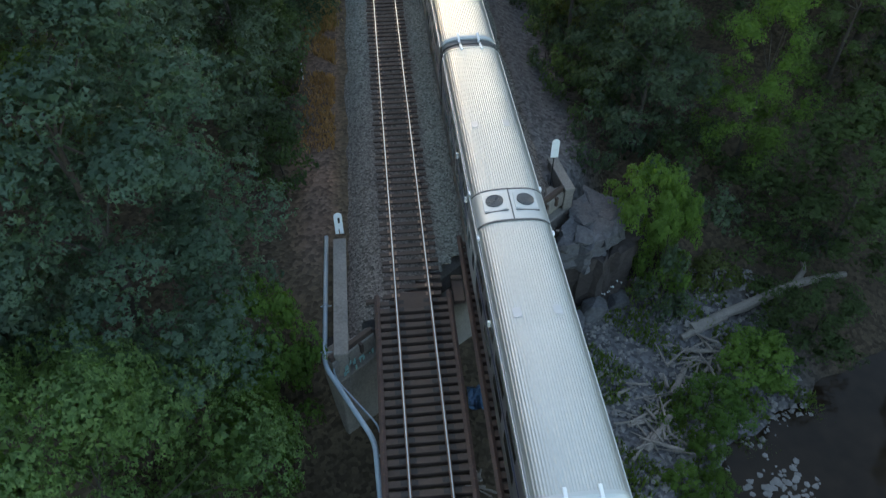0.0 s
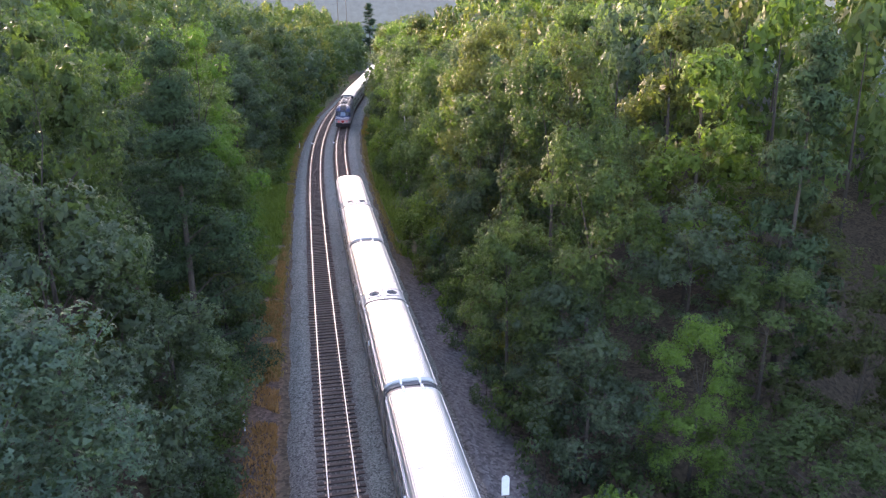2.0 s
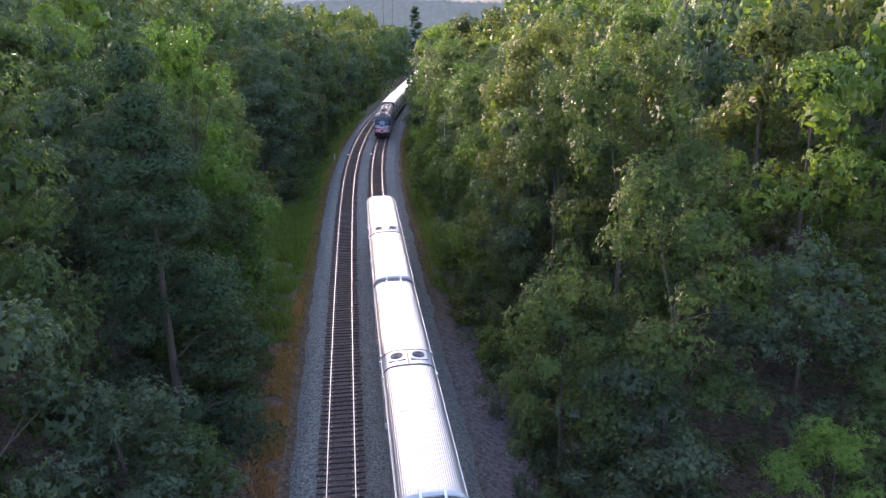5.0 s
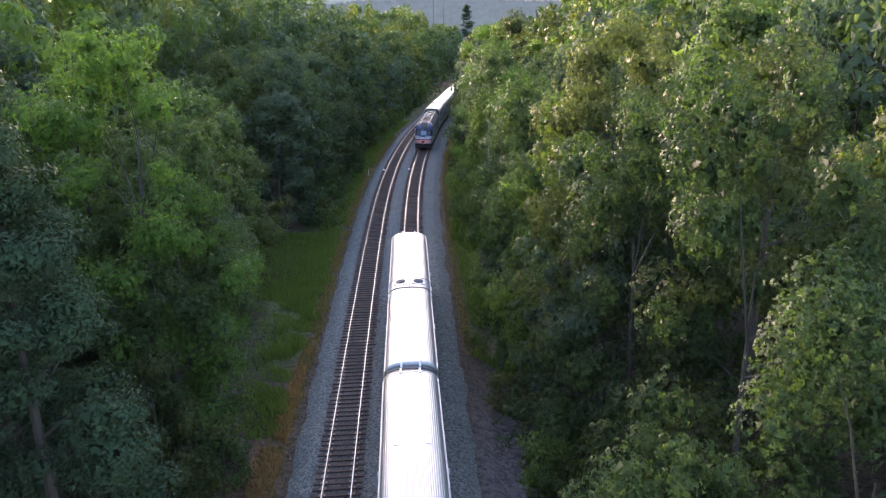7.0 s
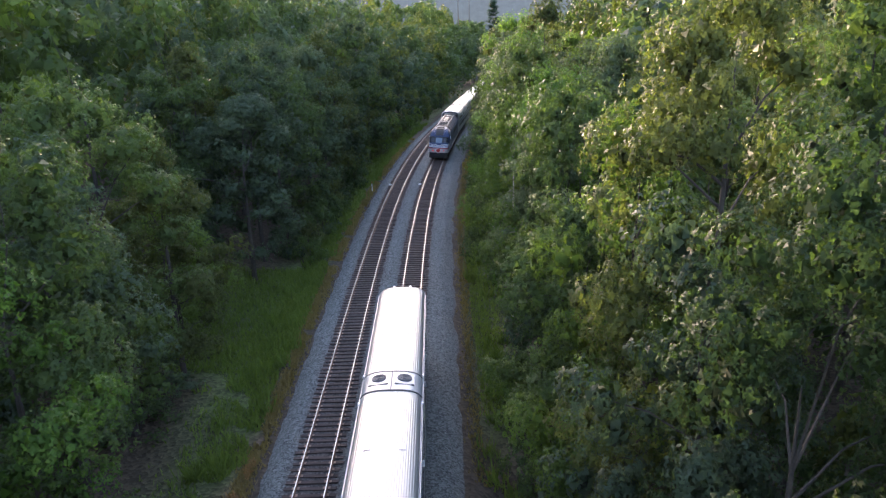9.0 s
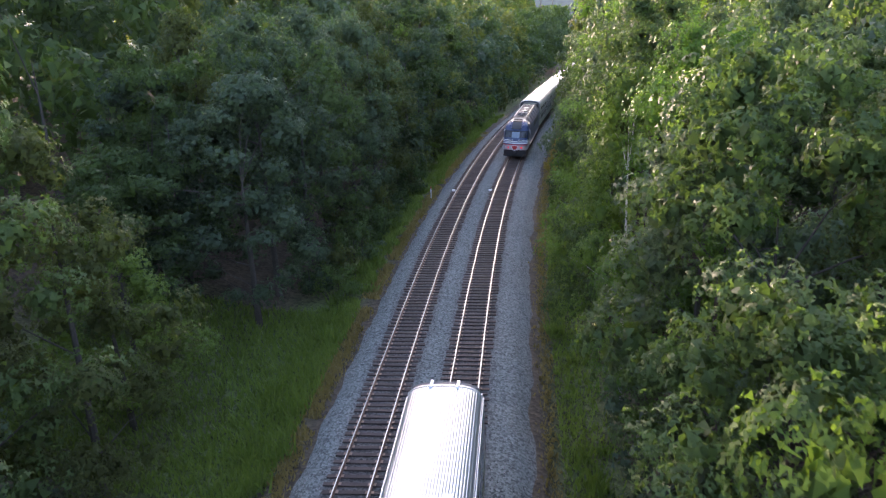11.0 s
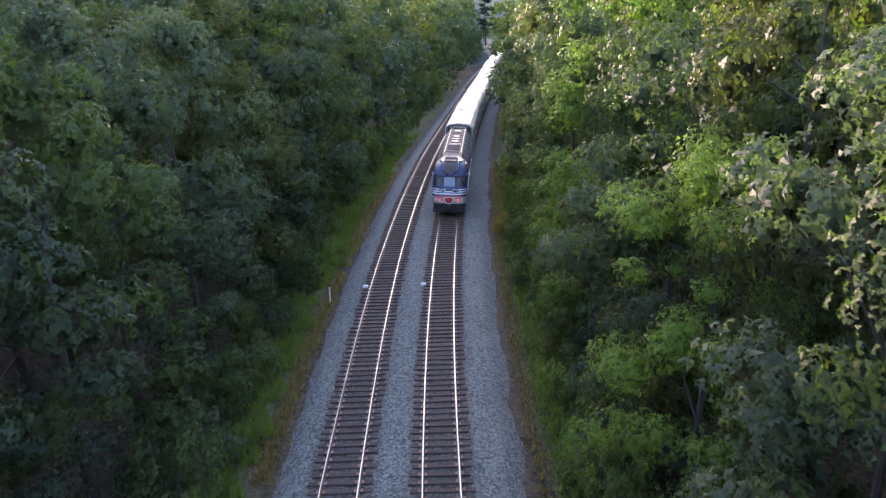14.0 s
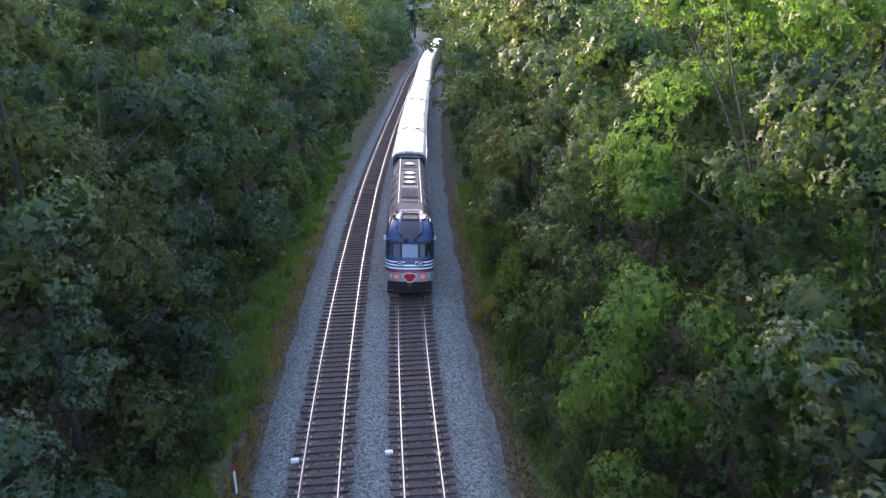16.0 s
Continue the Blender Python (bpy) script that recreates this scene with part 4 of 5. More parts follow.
    for x in (-0.75, 0.75):
        part("step", Geo().box((x * 1.6, front + 0.3, 0.5), (0.4, 0.3, 0.06)), RUST, loco)
        part("hose", Geo().tube([(x * 0.6, front + 0.2, 0.95), (x * 0.6, front + 0.02, 0.7), (x * 0.55, front + 0.1, 0.45)], 0.035, 6), RUBBER, loco)
    part("coupler", Geo().box((0, front, 0.85), (0.3, 0.9, 0.3)), UNDER, loco, bevel=0.03)
    part("fuel_tank", Geo().box((0, 0.3, 0.7), (2.5, 5.2, 0.75)), BLACK, loco, bevel=0.1)
    part("frame", Geo().box((0, 0.2, 1.03), (2.7, L - 1.0, 0.18)), UNDER, loco)
    for y in (-6.4, 6.6):
        wheelset_group(loco, y)
    return loco


def leaning(s):
    """Cars lean into the banked bend."""
    slope = math.atan(float(fall(s + 9) - fall(s - 9)) / 18)
    return at(s, TRACK2) @ Matrix.Rotation(slope, 4, "X") @ Matrix.Rotation(radians(3.0 * float(smooth(70, 130, s)) * float(smooth(300, 250, s))), 4, "Y")


NOSE = 163.0           # s of the locomotive's nose; its cars stand ahead of it, round the bend
locomotive(leaning(NOSE + 10.3))
first_car = passenger_car()
first_car.matrix_basis = leaning(NOSE + 21.1 + 13.0)
for k in range(1, 7):
    copy_thing(first_car, leaning(NOSE + 21.1 + 13.0 + 26.0 * k))
# more cars of the same kind, standing on the bridge and past it
for s in (-19.9, 6.1, 32.1, 58.1, 84.1):
    copy_thing(first_car, leaning(s))

# ---- trees ----


def crown_mesh(name, seed, R, H, clumps, leaves, size, mat, spread=0.28, flat=0.75, kind="round", spray=1, core=0):
    """A crown of leafy clumps inside an uneven envelope: radius R, height H, base at z = 0."""
    r = np.random.RandomState(seed)
    cs = []
    lobes = r.uniform(0, 2 * np.pi, 4)
    while len(cs) < clumps:
        u = r.uniform(0, 1)
        a = r.uniform(0, 2 * np.pi)
        if kind == "round":
            prof = np.sin(np.pi * (0.17 + 0.77 * u) ** 0.85) ** 0.62
        elif kind == "tall":
            prof = np.sin(np.pi * (0.08 + 0.86 * u) ** 0.6) ** 0.8
        else:
            prof = 1.02 - 0.92 * u
        uneven = 1 + 0.16 * np.sin(3 * a + lobes[0] + 4 * u) + 0.12 * np.sin(5 * a + lobes[1] - 7 * u)
        f = r.uniform(0.25, 1) ** 0.45
        if kind == "pine":
            u = np.round(u * 12) / 12 + r.uniform(-0.03, 0.03)
            f = r.uniform(0.15, 1) ** 0.6
        cs.append((np.cos(a) * R * prof * f * uneven, np.sin(a) * R * prof * f * uneven, H * u, f))
    cs = np.array(cs)
    out, norms = [], []
    for cx, cy, cz, f in cs:
        rc = R * spread * r.uniform(0.6, 1.25)
        n = int(leaves * r.uniform(0.7, 1.3) * (rc / (R * spread)) ** 1.6 / spray)
        d = r.normal(size=(n, 3))
        d[:, 2] += 0.45
        d[:, 0] += 0.5 * cx / R
        d[:, 1] += 0.5 * cy / R
        d /= np.linalg.norm(d, axis=1)[:, None]
        lump = 1 + 0.16 * np.sin(d[:, 0] * 6 + cx * 3) * np.sin(d[:, 1] * 6 + cy * 3 + d[:, 2] * 4)
        rad = (rc * lump * r.uniform(0.55, 1.08, n) ** 0.6)[:, None]
        fl = 0.42 if kind == "pine" else flat
        p = np.array([cx, cy, cz]) + d * rad * np.array([1, 1, fl])
        nrm = d * 0.9 + r.normal(size=(n, 3)) * 0.42 + np.array([0, 0, 0.3])
        nrm /= np.linalg.norm(nrm, axis=1)[:, None]
        if spray > 1:
            # leaves stand in rosettes round the tip of each twig
            turn = (np.arange(n * spray) % spray) / spray * 2 * np.pi + np.repeat(r.uniform(0, 6.28, n), spray) + r.normal(size=n * spray) * 0.25
            p, nrm, d = (np.repeat(q, spray, axis=0) for q in (p, nrm, d))
            e1 = np.cross(nrm, np.array([0.3, 0.5, 0.81]))
            e1 /= np.linalg.norm(e1, axis=1)[:, None] + 1e-9
            ray = e1 * np.cos(turn)[:, None] + np.cross(nrm, e1) * np.sin(turn)[:, None]
            n *= spray
            p = p + ray * size * 0.55 - nrm * size * 0.12
            nrm = nrm + ray * 0.45 + r.normal(size=(n, 3)) * 0.15
            nrm /= np.linalg.norm(nrm, axis=1)[:, None]
            t = ray - nrm * (ray * nrm).sum(1)[:, None]
            t = -t
        else:
            t = np.cross(nrm, r.normal(size=(n, 3)))
        t /= np.linalg.norm(t, axis=1)[:, None] + 1e-9
        b = np.cross(nrm, t)
        ln = size * r.uniform(0.6, 1.4, n)[:, None]
        wd = ln * r.uniform(0.5, 0.85, n)[:, None] * (0.5 if kind == "pine" else 1)
        skew = r.uniform(-0.35, 0.35, n)[:, None]
        sag = nrm * ln * r.uniform(0.0, 0.3, n)[:, None]
        nv = d * np.array([1, 1, 1 / fl]) * 0.55 + np.array([0, 0, 0.12])
        nv = nv / np.linalg.norm(nv, axis=1)[:, None] * 0.7 + nrm * 0.3
        norms.append(nv / np.linalg.norm(nv, axis=1)[:, None])
        out.append(np.stack([p - t * ln * 0.5 - sag, p + t * ln * (0.2 - skew) - b * wd * 0.6, p + t * ln * (0.2 + skew) + b * wd * 0.6], 1))
        if core:
            # shaded leaves fill the heart of the clump
            k = core
            d = r.normal(size=(k, 3))
            d /= np.linalg.norm(d, axis=1)[:, None]
            q = np.array([cx, cy, cz]) * np.array([0.88, 0.88, 0.985]) + d * (rc * r.uniform(0.05, 0.6, k))[:, None] * np.array([1, 1, fl])
            nrm = d + r.normal(size=(k, 3)) * 0.6
            nrm /= np.linalg.norm(nrm, axis=1)[:, None]
            t = np.cross(nrm, r.normal(size=(k, 3)))
            t /= np.linalg.norm(t, axis=1)[:, None] + 1e-9
            b = np.cross(nrm, t)
            w = (rc * (0.1 if size < 0.13 else 0.15 if size < 0.2 else 0.21) * r.uniform(0.75, 1.3, k))[:, None]
            out.append(np.stack([q - t * w, q + t * w * 0.6 - b * w * 0.8, q + t * w * 0.6 + b * w * 0.8], 1))
            norms.append(d)
    return leaves_mesh(name, np.concatenate(out), mat, np.concatenate(norms)), cs


def trunk_mesh(seed, height, r0, cs, base, limbs):
    rng = random.Random(seed)
    g = Geo()
    lean = (rng.uniform(-0.5, 0.5), rng.uniform(-0.5, 0.5))
    line = [Vector((lean[0] * k * k, lean[1] * k * k, -0.6 + (height + 0.6) * k)) for k in (0, 0.15, 0.4, 0.65, 0.85, 1)]
    g.tube(line, [r0 * 1.35, r0, r0 * 0.8, r0 * 0.55, r0 * 0.3, r0 * 0.1], 7)
    for c in sorted(cs.tolist(), key=lambda c: -c[3])[:limbs]:
        tip = Vector((c[0], c[1], base + c[2]))
        k = max(0.22, min(0.85, (tip.z - 0.35 * Vector((c[0], c[1])).length) / height))
        p = Vector((lean[0] * k * k, lean[1] * k * k, -0.6 + (height + 0.6) * k))
        mid = p.lerp(tip, 0.5) + Vector((rng.uniform(-0.4, 0.4), rng.uniform(-0.4, 0.4), 0.3))
        g.tube([p, mid, tip], [r0 * 0.24, r0 * 0.13, r0 * 0.03], 5, cap=False)
    return g


TREE_KINDS = {}


def tree_kind(key, label, leaf, seed, height, R, base, clumps, leaves, size, limbs=16, kind="round", spread=0.28, spray=1, core=0):
    me, cs = crown_mesh("crown", seed, R, height - base, clumps, leaves, size, LEAF[leaf], spread, kind=kind, spray=spray, core=core)
    TREE_KINDS[key] = (me, trunk_mesh(seed, height * (0.72 if kind == "round" else 0.88), height * 0.0105 + 0.04, cs, base, limbs).mesh("trunk", BARK), base, label, height, R)


def plant(key, x, y, z, height, R, turn, name="tree", category="tree", group="", label=""):
    me, tr, base, lab, h0, r0 = TREE_KINDS[key]
    k, kr = height / h0, R / r0
    root = thing(name, Matrix.LocRotScale((x, y, z), Euler((0, 0, turn)), (kr, kr, k)), label or lab, category, group)
    part("trunk", tr, None, root)
    part("crown", me, None, root, m=Matrix.Translation((0, 0, base)))
    return root


N1, N2, N3 = (58, 380, 0.172), (44, 155, 0.29), (30, 42, 0.78)
for i, (leaf, lab, shape) in enumerate((
        ("dark", "broad dark green oak with dense clumps of leaves", "round"), ("mid", "full green maple with billowing leaf clumps", "round"),
        ("bright", "tall yellow-green poplar with sunlit leaves", "tall"), ("olive", "olive-green locust tree with loose foliage", "tall"))):
    for lod, (nc, nl, sz) in enumerate((N1, N2, N3)):
        for v in range(2 if lod < 2 else 1):
            tree_kind((leaf, lod, v), lab, leaf, 10 + i * 10 + lod * 3 + v, 18, 5.0, 3.2 if shape == "round" else 2.6, nc, nl, sz, (9, 6, 2)[lod], shape, (0.275, 0.285, 0.30)[lod], (5, 4, 1)[lod], (85, 44, 0)[lod])
for leaf, lab, shape, seed in (("mid", "full green maple with fine billowing foliage", "round", 33), ("olive", "tall olive-green locust with fine loose foliage", "tall", 47), ("bright", "yellow-green poplar with fine sunlit leaves", "round", 39)):
    tree_kind((leaf + "_fine", 0, 0), lab, "lime" if leaf == "bright" else leaf, seed, 18, 5.0, 1.6, 66, 620, 0.122, 8, shape, 0.255, 5, 150)
tree_kind(("close_oak", 0, 0), "broad blue-green oak with dense clumps of leaves", "sprays", 58, 18, 5.0, 1.8, 136, 800, 0.125, 9, "round", 0.245, 6, 100)
tree_kind(("close_maple", 0, 0), "low light green tree with fine dense foliage", "light", 56, 9, 5.0, 0.6, 64, 960, 0.105, 10, "round", 0.24, 5, 110)
tree_kind(("pine", 0, 0), "dark white pine with flat layered boughs", "pine", 71, 20, 5.0, 1.4, 130, 420, 0.19, 24, "pine", 0.24, 1, 40)
tree_kind(("pine", 1, 0), "dark white pine with flat layered boughs", "pine", 72, 20, 5.0, 3.0, 80, 150, 0.34, 14, "pine", 0.26, 1, 30)
for leaf, lab in (("dark", "dense dark green shrub at the woodland edge"), ("bright", "bright green leafy shrub at the woodland edge"), ("mid", "green leafy shrub at the woodland edge"), ("olive", "grey-green shrub with small dull leaves")):
    tree_kind(("bush_" + leaf, 0, 0), lab, leaf, 90 + len(lab), 3.0, 1.9, 0.3, 24, 48, 0.25, 3, "round", 0.33, 1, 6)
tree_kind(("bush_yellow", 0, 0), "small shrub with yellowing leaves", "yellow", 99, 3.0, 1.9, 0.3, 18, 90, 0.2, 5, "round", 0.36, 1, 14)

tree_kind(("bush_lush", 0, 0), "lush bright green shrub on the creek bank", "lime", 101, 3.0, 1.9, 0.2, 40, 260, 0.11, 5, "round", 0.27, 5, 60)

BIRCH = material("white_birch_bark", (0.42, 0.4, 0.37), 0.8, var=0.45, scale=3, fine=16, bump=0.3)
me, cs = crown_mesh("crown", 64, 5.0, 11.8, 62, 420, 0.15, LEAF["bright"], 0.25, kind="tall", spray=5, core=50)
TREE_KINDS[("birch", 0, 0)] = (me, trunk_mesh(64, 15.5, 0.17, cs, 6.2, 4).mesh("trunk", BIRCH), 6.2, "slender birch with a pale trunk and loose green crown", 18, 5.0)

rng = random.Random(42)
taken = []


def grow(key, s, lat, top, R, lod=0, name="tree", category="tree", group="woodland trees", label=""):
    """A tree whose top stands top metres over the rails."""
    x, y = (float(v) for v in on_line(s, lat))
    z = float(ground_height(s, lat)) - 0.1
    v = rng.randrange(2) if (key, lod, 1) in TREE_KINDS else 0
    k = (key, lod, v) if (key, lod, v) in TREE_KINDS else (key, 0, 0)
    taken.append((x, y, R))
    return plant(k, x, y, z, top - z, R, rng.uniform(0, 6.28), name, category, group, label)


# trees that stand out: species, s, lat, top over the rails, crown radius
FIRST = [
    ("close_oak", 31, -11.3, 16.6, 6), ("close_maple", 22.5, -11, 7.5, 5.6), ("dark", 40.5, -11.5, 18, 5), ("mid", 49, -14, 23.5, 5), ("pine", 57, -8.5, 22, 5.2),
    ("dark", 63, -13.5, 17.5, 4.6), ("dark", 47.5, -8.4, 10, 3.6), ("mid", 50.8, -7.4, 6.5, 2.4), ("olive", 64.8, -7.6, 9, 2.6), ("mid", 68.2, -7.4, 12.5, 3), ("bright_fine", 71, -9.2, 22.6, 5.4), ("mid", 78, -10, 18.3, 4.6), ("dark", 85, -12, 16, 4.5), ("mid", 90, -11.5, 19, 5), ("olive", 96, -10.5, 15, 4),
    ("bright", 102, -12.5, 9.5, 3.4), ("mid", 109, -16, 12, 4), ("dark", 114.5, -10.3, 15.1, 4.8), ("dark", 120, -10.8, 18.6, 5), ("mid", 126.5, -10.3, 18.4, 4.8),
    ("dark", 133, -10.8, 18.6, 4.8), ("dark", 140, -9.9, 17.6, 4.6), ("olive", 147, -9.5, 19.1, 5), ("dark", 154, -9.1, 18.6, 5), ("mid", 160, -8.9, 20.1, 5),
    ("dark", 166.5, -8.7, 20.1, 5), ("olive", 174, -10, 19, 4.8),
    ("bright_fine", 43, 19.8, 7.6, 3.0), ("mid", 37.8, 24.2, 4.2, 4.2), ("mid", 32.2, 20.6, -2.4, 2.4), ("mid", 47, 26.5, 9, 3.6), ("dark", 52, 24, 12, 4), ("olive", 44, 31, 8, 3.6), ("dark", 44.5, 14, 7, 3), ("dark", 48.5, 13.6, 8.5, 3), ("mid_fine", 50, 15.9, 16.8, 4.4),
    ("olive", 56, 33, 14, 5), ("mid", 53.5, 11.8, 11.7, 3.2), ("mid_fine", 57.5, 16.0, 21.0, 4.8), ("olive_fine", 63, 18.9, 22.2, 5), ("mid_fine", 67.5, 15.1, 19, 4.4),
    ("dark", 71.5, 14.2, 16.2, 3.8), ("olive_fine", 76.5, 16.2, 23.2, 5.2), ("bright", 80.5, 14.2, 17.8, 4), ("mid", 86, 13.4, 13.7, 4), ("mid", 93, 14.9, 18.2, 4.6),
    ("dark", 98, 14.4, 16.2, 4.2), ("bright_fine", 102.5, 14.8, 17.6, 4.2), ("mid_fine", 110, 13.3, 19.2, 4.6), ("dark", 115.5, 14.6, 17, 4.6), ("bright_fine", 123.5, 13.2, 13.5, 3.9),
    # the tree at s = 143 gets lime leaves in place of yellow sunlight
    ("birch", 106.5, 12.2, 15.5, 3.4), ("olive", 125, 16.5, 22, 4.8), ("dark", 130, 14, 16.2, 4.4), ("mid", 138.5, 16.5, 17.2, 4.8), ("bright_fine", 143, 15, 20.6, 5), ("mid", 149, 14, 15.7, 4.2),
    ("mid", 156, 14, 16.2, 4.5), ("dark", 163, 13.5, 17.7, 4.6), ("olive", 170, 13.5, 18.2, 4.6), ("mid", 180, 14, 17.2, 4.6), ("mid", 199, 14, 18.2, 4.7),
]
for leaf, s, lat, top, R in FIRST:
    grow(leaf, s, lat, top, R, 0 if s < 150 else 1)
# behind and beyond them the wood closes; its far part is one mass of crowns for each leaf colour
FAR = {"dark": [], "mid": [], "olive": []}


def far_crown(leaf, s, lat, top, R):
    me = TREE_KINDS[(leaf, 2, 0)][0]
    co = np.empty(len(me.vertices) * 3, np.float32)
    me.vertices.foreach_get("co", co)
    co = co.reshape(-1, 3)
    a = rng.uniform(0, 6.28)
    x, y = (float(v) for v in on_line(s, lat))
    z = float(ground_height(s, lat))
    k = (top - z - 1.5) / 14.8
    q = np.stack([(co[:, 0] * math.cos(a) - co[:, 1] * math.sin(a)) * R / 5 + x, (co[:, 0] * math.sin(a) + co[:, 1] * math.cos(a)) * R / 5 + y, co[:, 2] * k + z + 1.5], -1)
    FAR[leaf].append(q.reshape(-1, 3, 3))


for side in (-1, 1):
    for row in range(7 if side < 0 else 9):
        s = 16.0 + 3 * row
        while s < (480 if row < 4 else 260):
            s += rng.uniform(6.4, 9.0) * (1 + 0.10 * min(row, 4)) * (1.25 if s > 250 else 1)
            lat = (-10.5 - 7.0 * row if side < 0 else 15.0 + 7.2 * row) + rng.uniform(-1.8, 1.8)
            x, y = (float(v) for v in on_line(s, lat))
            if any((x - a) ** 2 + (y - b) ** 2 < ((0.76 if row < 1 else 0.58) * (r + 4.4)) ** 2 for a, b, r in taken):
                continue
            if side < 0 and 98 < s < 114 and lat > -24:
                continue
            if side > 0 and s < 40 and lat < 30:
                continue
            R = rng.uniform(3.9, 5.3)
            top = float(ground_height(s, lat)) + rng.uniform(15.5, 19.5) + 1.5 * (row == 0) + 2.0 * (row > 2) + 4.5 * (side < 0 and row > 1) + 4.0 * (side > 0 and row > 1 and 50 < s < 260)
            near = (s < 125 and row < 5) or (s < 180 and row < 4) if side > 0 else (s < 120 and row < 4) or (s < 170 and row < 3)
            if s < 24 or not (near or (row < 4 and s < 235 and (row < 3 or s < 120))):
                far_crown(rng.choice(("dark", "mid", "mid", "olive")), s, lat, top, R * 1.25)
                continue
            lod = 0 if s < 150 and (row == 0 or (row == 1 and side > 0 and s > 50)) else 1 if (row <= 1 and s < 200) or (row == 2 and s < 90) else 2
            leaf = rng.choices(("dark", "mid", "bright", "olive", "pine"), (4, 4.5, 1.8, 1.6, 0.5 if lod < 2 else 0))[0]
            grow(leaf, s, lat, top, R, lod)
# the wood goes on behind its first rows
for k in range(26):
    s, lat = 118.0 + 5.5 * k, -57.0 - 8.0 * (k % 3) + rng.uniform(-2, 2)
    far_crown(("dark", "mid", "olive")[k % 3], s, lat, float(ground_height(s, lat)) + rng.uniform(19, 24), rng.uniform(5.6, 6.8))
grow("dark", 117.5, -17.5, 15.0, 4.6, 1)
grow("mid", 123, -19, 17.0, 4.8, 1)
for leaf, label in (("dark", "dark green crowns of the far woods"), ("mid", "green crowns of the far woods"), ("olive", "olive-green crowns of the far woods")):
    tagged(new("far_woods", leaves_mesh("far_woods", np.concatenate(FAR[leaf]), LEAF[leaf])), label, "woods", kind="stuff")
# shrubs at the foot of the wood
for s, lat, h, R, leaf in ((38.0, 12.6, 1.2, 2.4, "lush"), (36.3, 13.6, 0.6, 1.6, "lush"), (34.5, 13.0, -1.5, 1.3, "dark"), (30.5, 16.6, -3.6, 2.0, "lush"), (28.3, 13.4, -4.0, 1.9, "lush"), (26.2, 12.7, -4.9, 1.0, "lush"), (31.6, 17.6, -4.6, 1.2, "lush"), (24.6, 12.9, -5.4, 0.9, "lush"),
                           (29.6, -6.4, 3.2, 2.3, "lush"), (27.2, -6.9, 1.2, 1.7, "lush"), (25, 11.3, -5.4, 0.9, "lush"), (40.5, 14.6, -0.6, 1.8, "dark"), (42.5, 16.6, 0.2, 2.0, "mid"), (39.2, 17.0, -1.6, 1.9, "dark"), (41, 19.6, -1.4, 2.0, "mid"), (45.5, 17.5, 0.8, 2.0, "dark"), (37.6, 19.5, -3.2, 1.6, "mid"), (38.6, 22.5, -3.0, 1.8, "dark"), (36.0, 16.6, -3.6, 1.4, "olive"), (35.0, 19.0, -4.6, 1.0, "mid"),
                           (157, 10.2, 1.0, 1.7, "bright"), (161, 8.6, 0.7, 0.8, "yellow"), (134, 9.9, 0.3, 1.1, "bright"), (126, 10.4, 0.6, 1.3, "mid"),
                           (77, 10.2, 0.6, 1.4, "olive"), (68, 11.0, 1.2, 1.6, "bright"), (150, -6.3, 1.0, 1.2, "olive"), (143, -6.0, 0.8, 1.1, "mid"), (50, 11.3, 1.5, 1.6, "mid"), (56, 11.0, 2.0, 1.7, "dark")):
    grow("bush_" + leaf, s, lat, h, R, 0, "shrub", "shrub", "shrubs")
for side in (-1, 1):
    s = 40.0
    while s < 260:
        s += rng.uniform(1.8, 4.2)
        lat = rng.uniform(-8.2, -5.9) if side < 0 else rng.uniform(10.2, 12.2)
        if (side < 0 and 72 < s < 118 and lat > -8.0) or (side > 0 and 95 < s < 120):
            continue
        grow("bush_" + rng.choice(("dark", "mid", "mid", "olive", "bright")), s, lat, rng.uniform(0.4, 2.6), rng.uniform(1.0, 1.9), 0, "shrub", "shrub", "shrubs")


# low growth under the first trees
for side in (-1, 1):
    s = 42.0
    while s < 196:
        s += rng.uniform(2.2, 4.4)
        if side < 0 and 72 < s < 119:
            continue
        lat = rng.uniform(-10.0, -7.0) if side < 0 else rng.uniform(12.0, 15.0)
        grow("bush_" + rng.choice(("dark", "mid", "dark", "olive")), s, lat, rng.uniform(0.8, 3.0), rng.uniform(1.5, 2.4), 0, "shrub", "shrub", "shrubs")


for k in range(34):
    s, lat = rng.uniform(60, 97), rng.uniform(-19, -9.5)
    grow("bush_" + rng.choice(("dark", "mid", "dark", "olive")), s, lat, float(ground_height(s, lat)) + rng.uniform(1.0, 2.6), rng.uniform(1.3, 2.2), 0, "shrub", "shrub", "shrubs")


# ---- grass on the verges ----
def tufts(name, label, mat, spots, blade, seed):
    r = np.random.RandomState(seed)
    s, lat = spots
    x, y = on_line(s, lat)
    z = ground_height(s, lat)
    n = len(x)
    a = r.uniform(0, 2 * np.pi, n)
    h = blade * r.uniform(0.5, 1.4, n)
    w = 0.05 * r.uniform(0.7, 1.6, n)
    lean = r.normal(size=(n, 2)) * 0.35 * h[:, None]
    base = np.stack([x, y, z - 0.03], -1)
    side = np.stack([np.cos(a) * w, np.sin(a) * w, 0 * a], -1)
    tip = base + np.stack([lean[:, 0], lean[:, 1], h], -1)
    ob = new(name, quads_mesh(name, np.stack([base - side, base + side, tip + side * 0.25, tip - side * 0.25], 1), mat))
    return tagged(ob, label, "grass", kind="stuff")


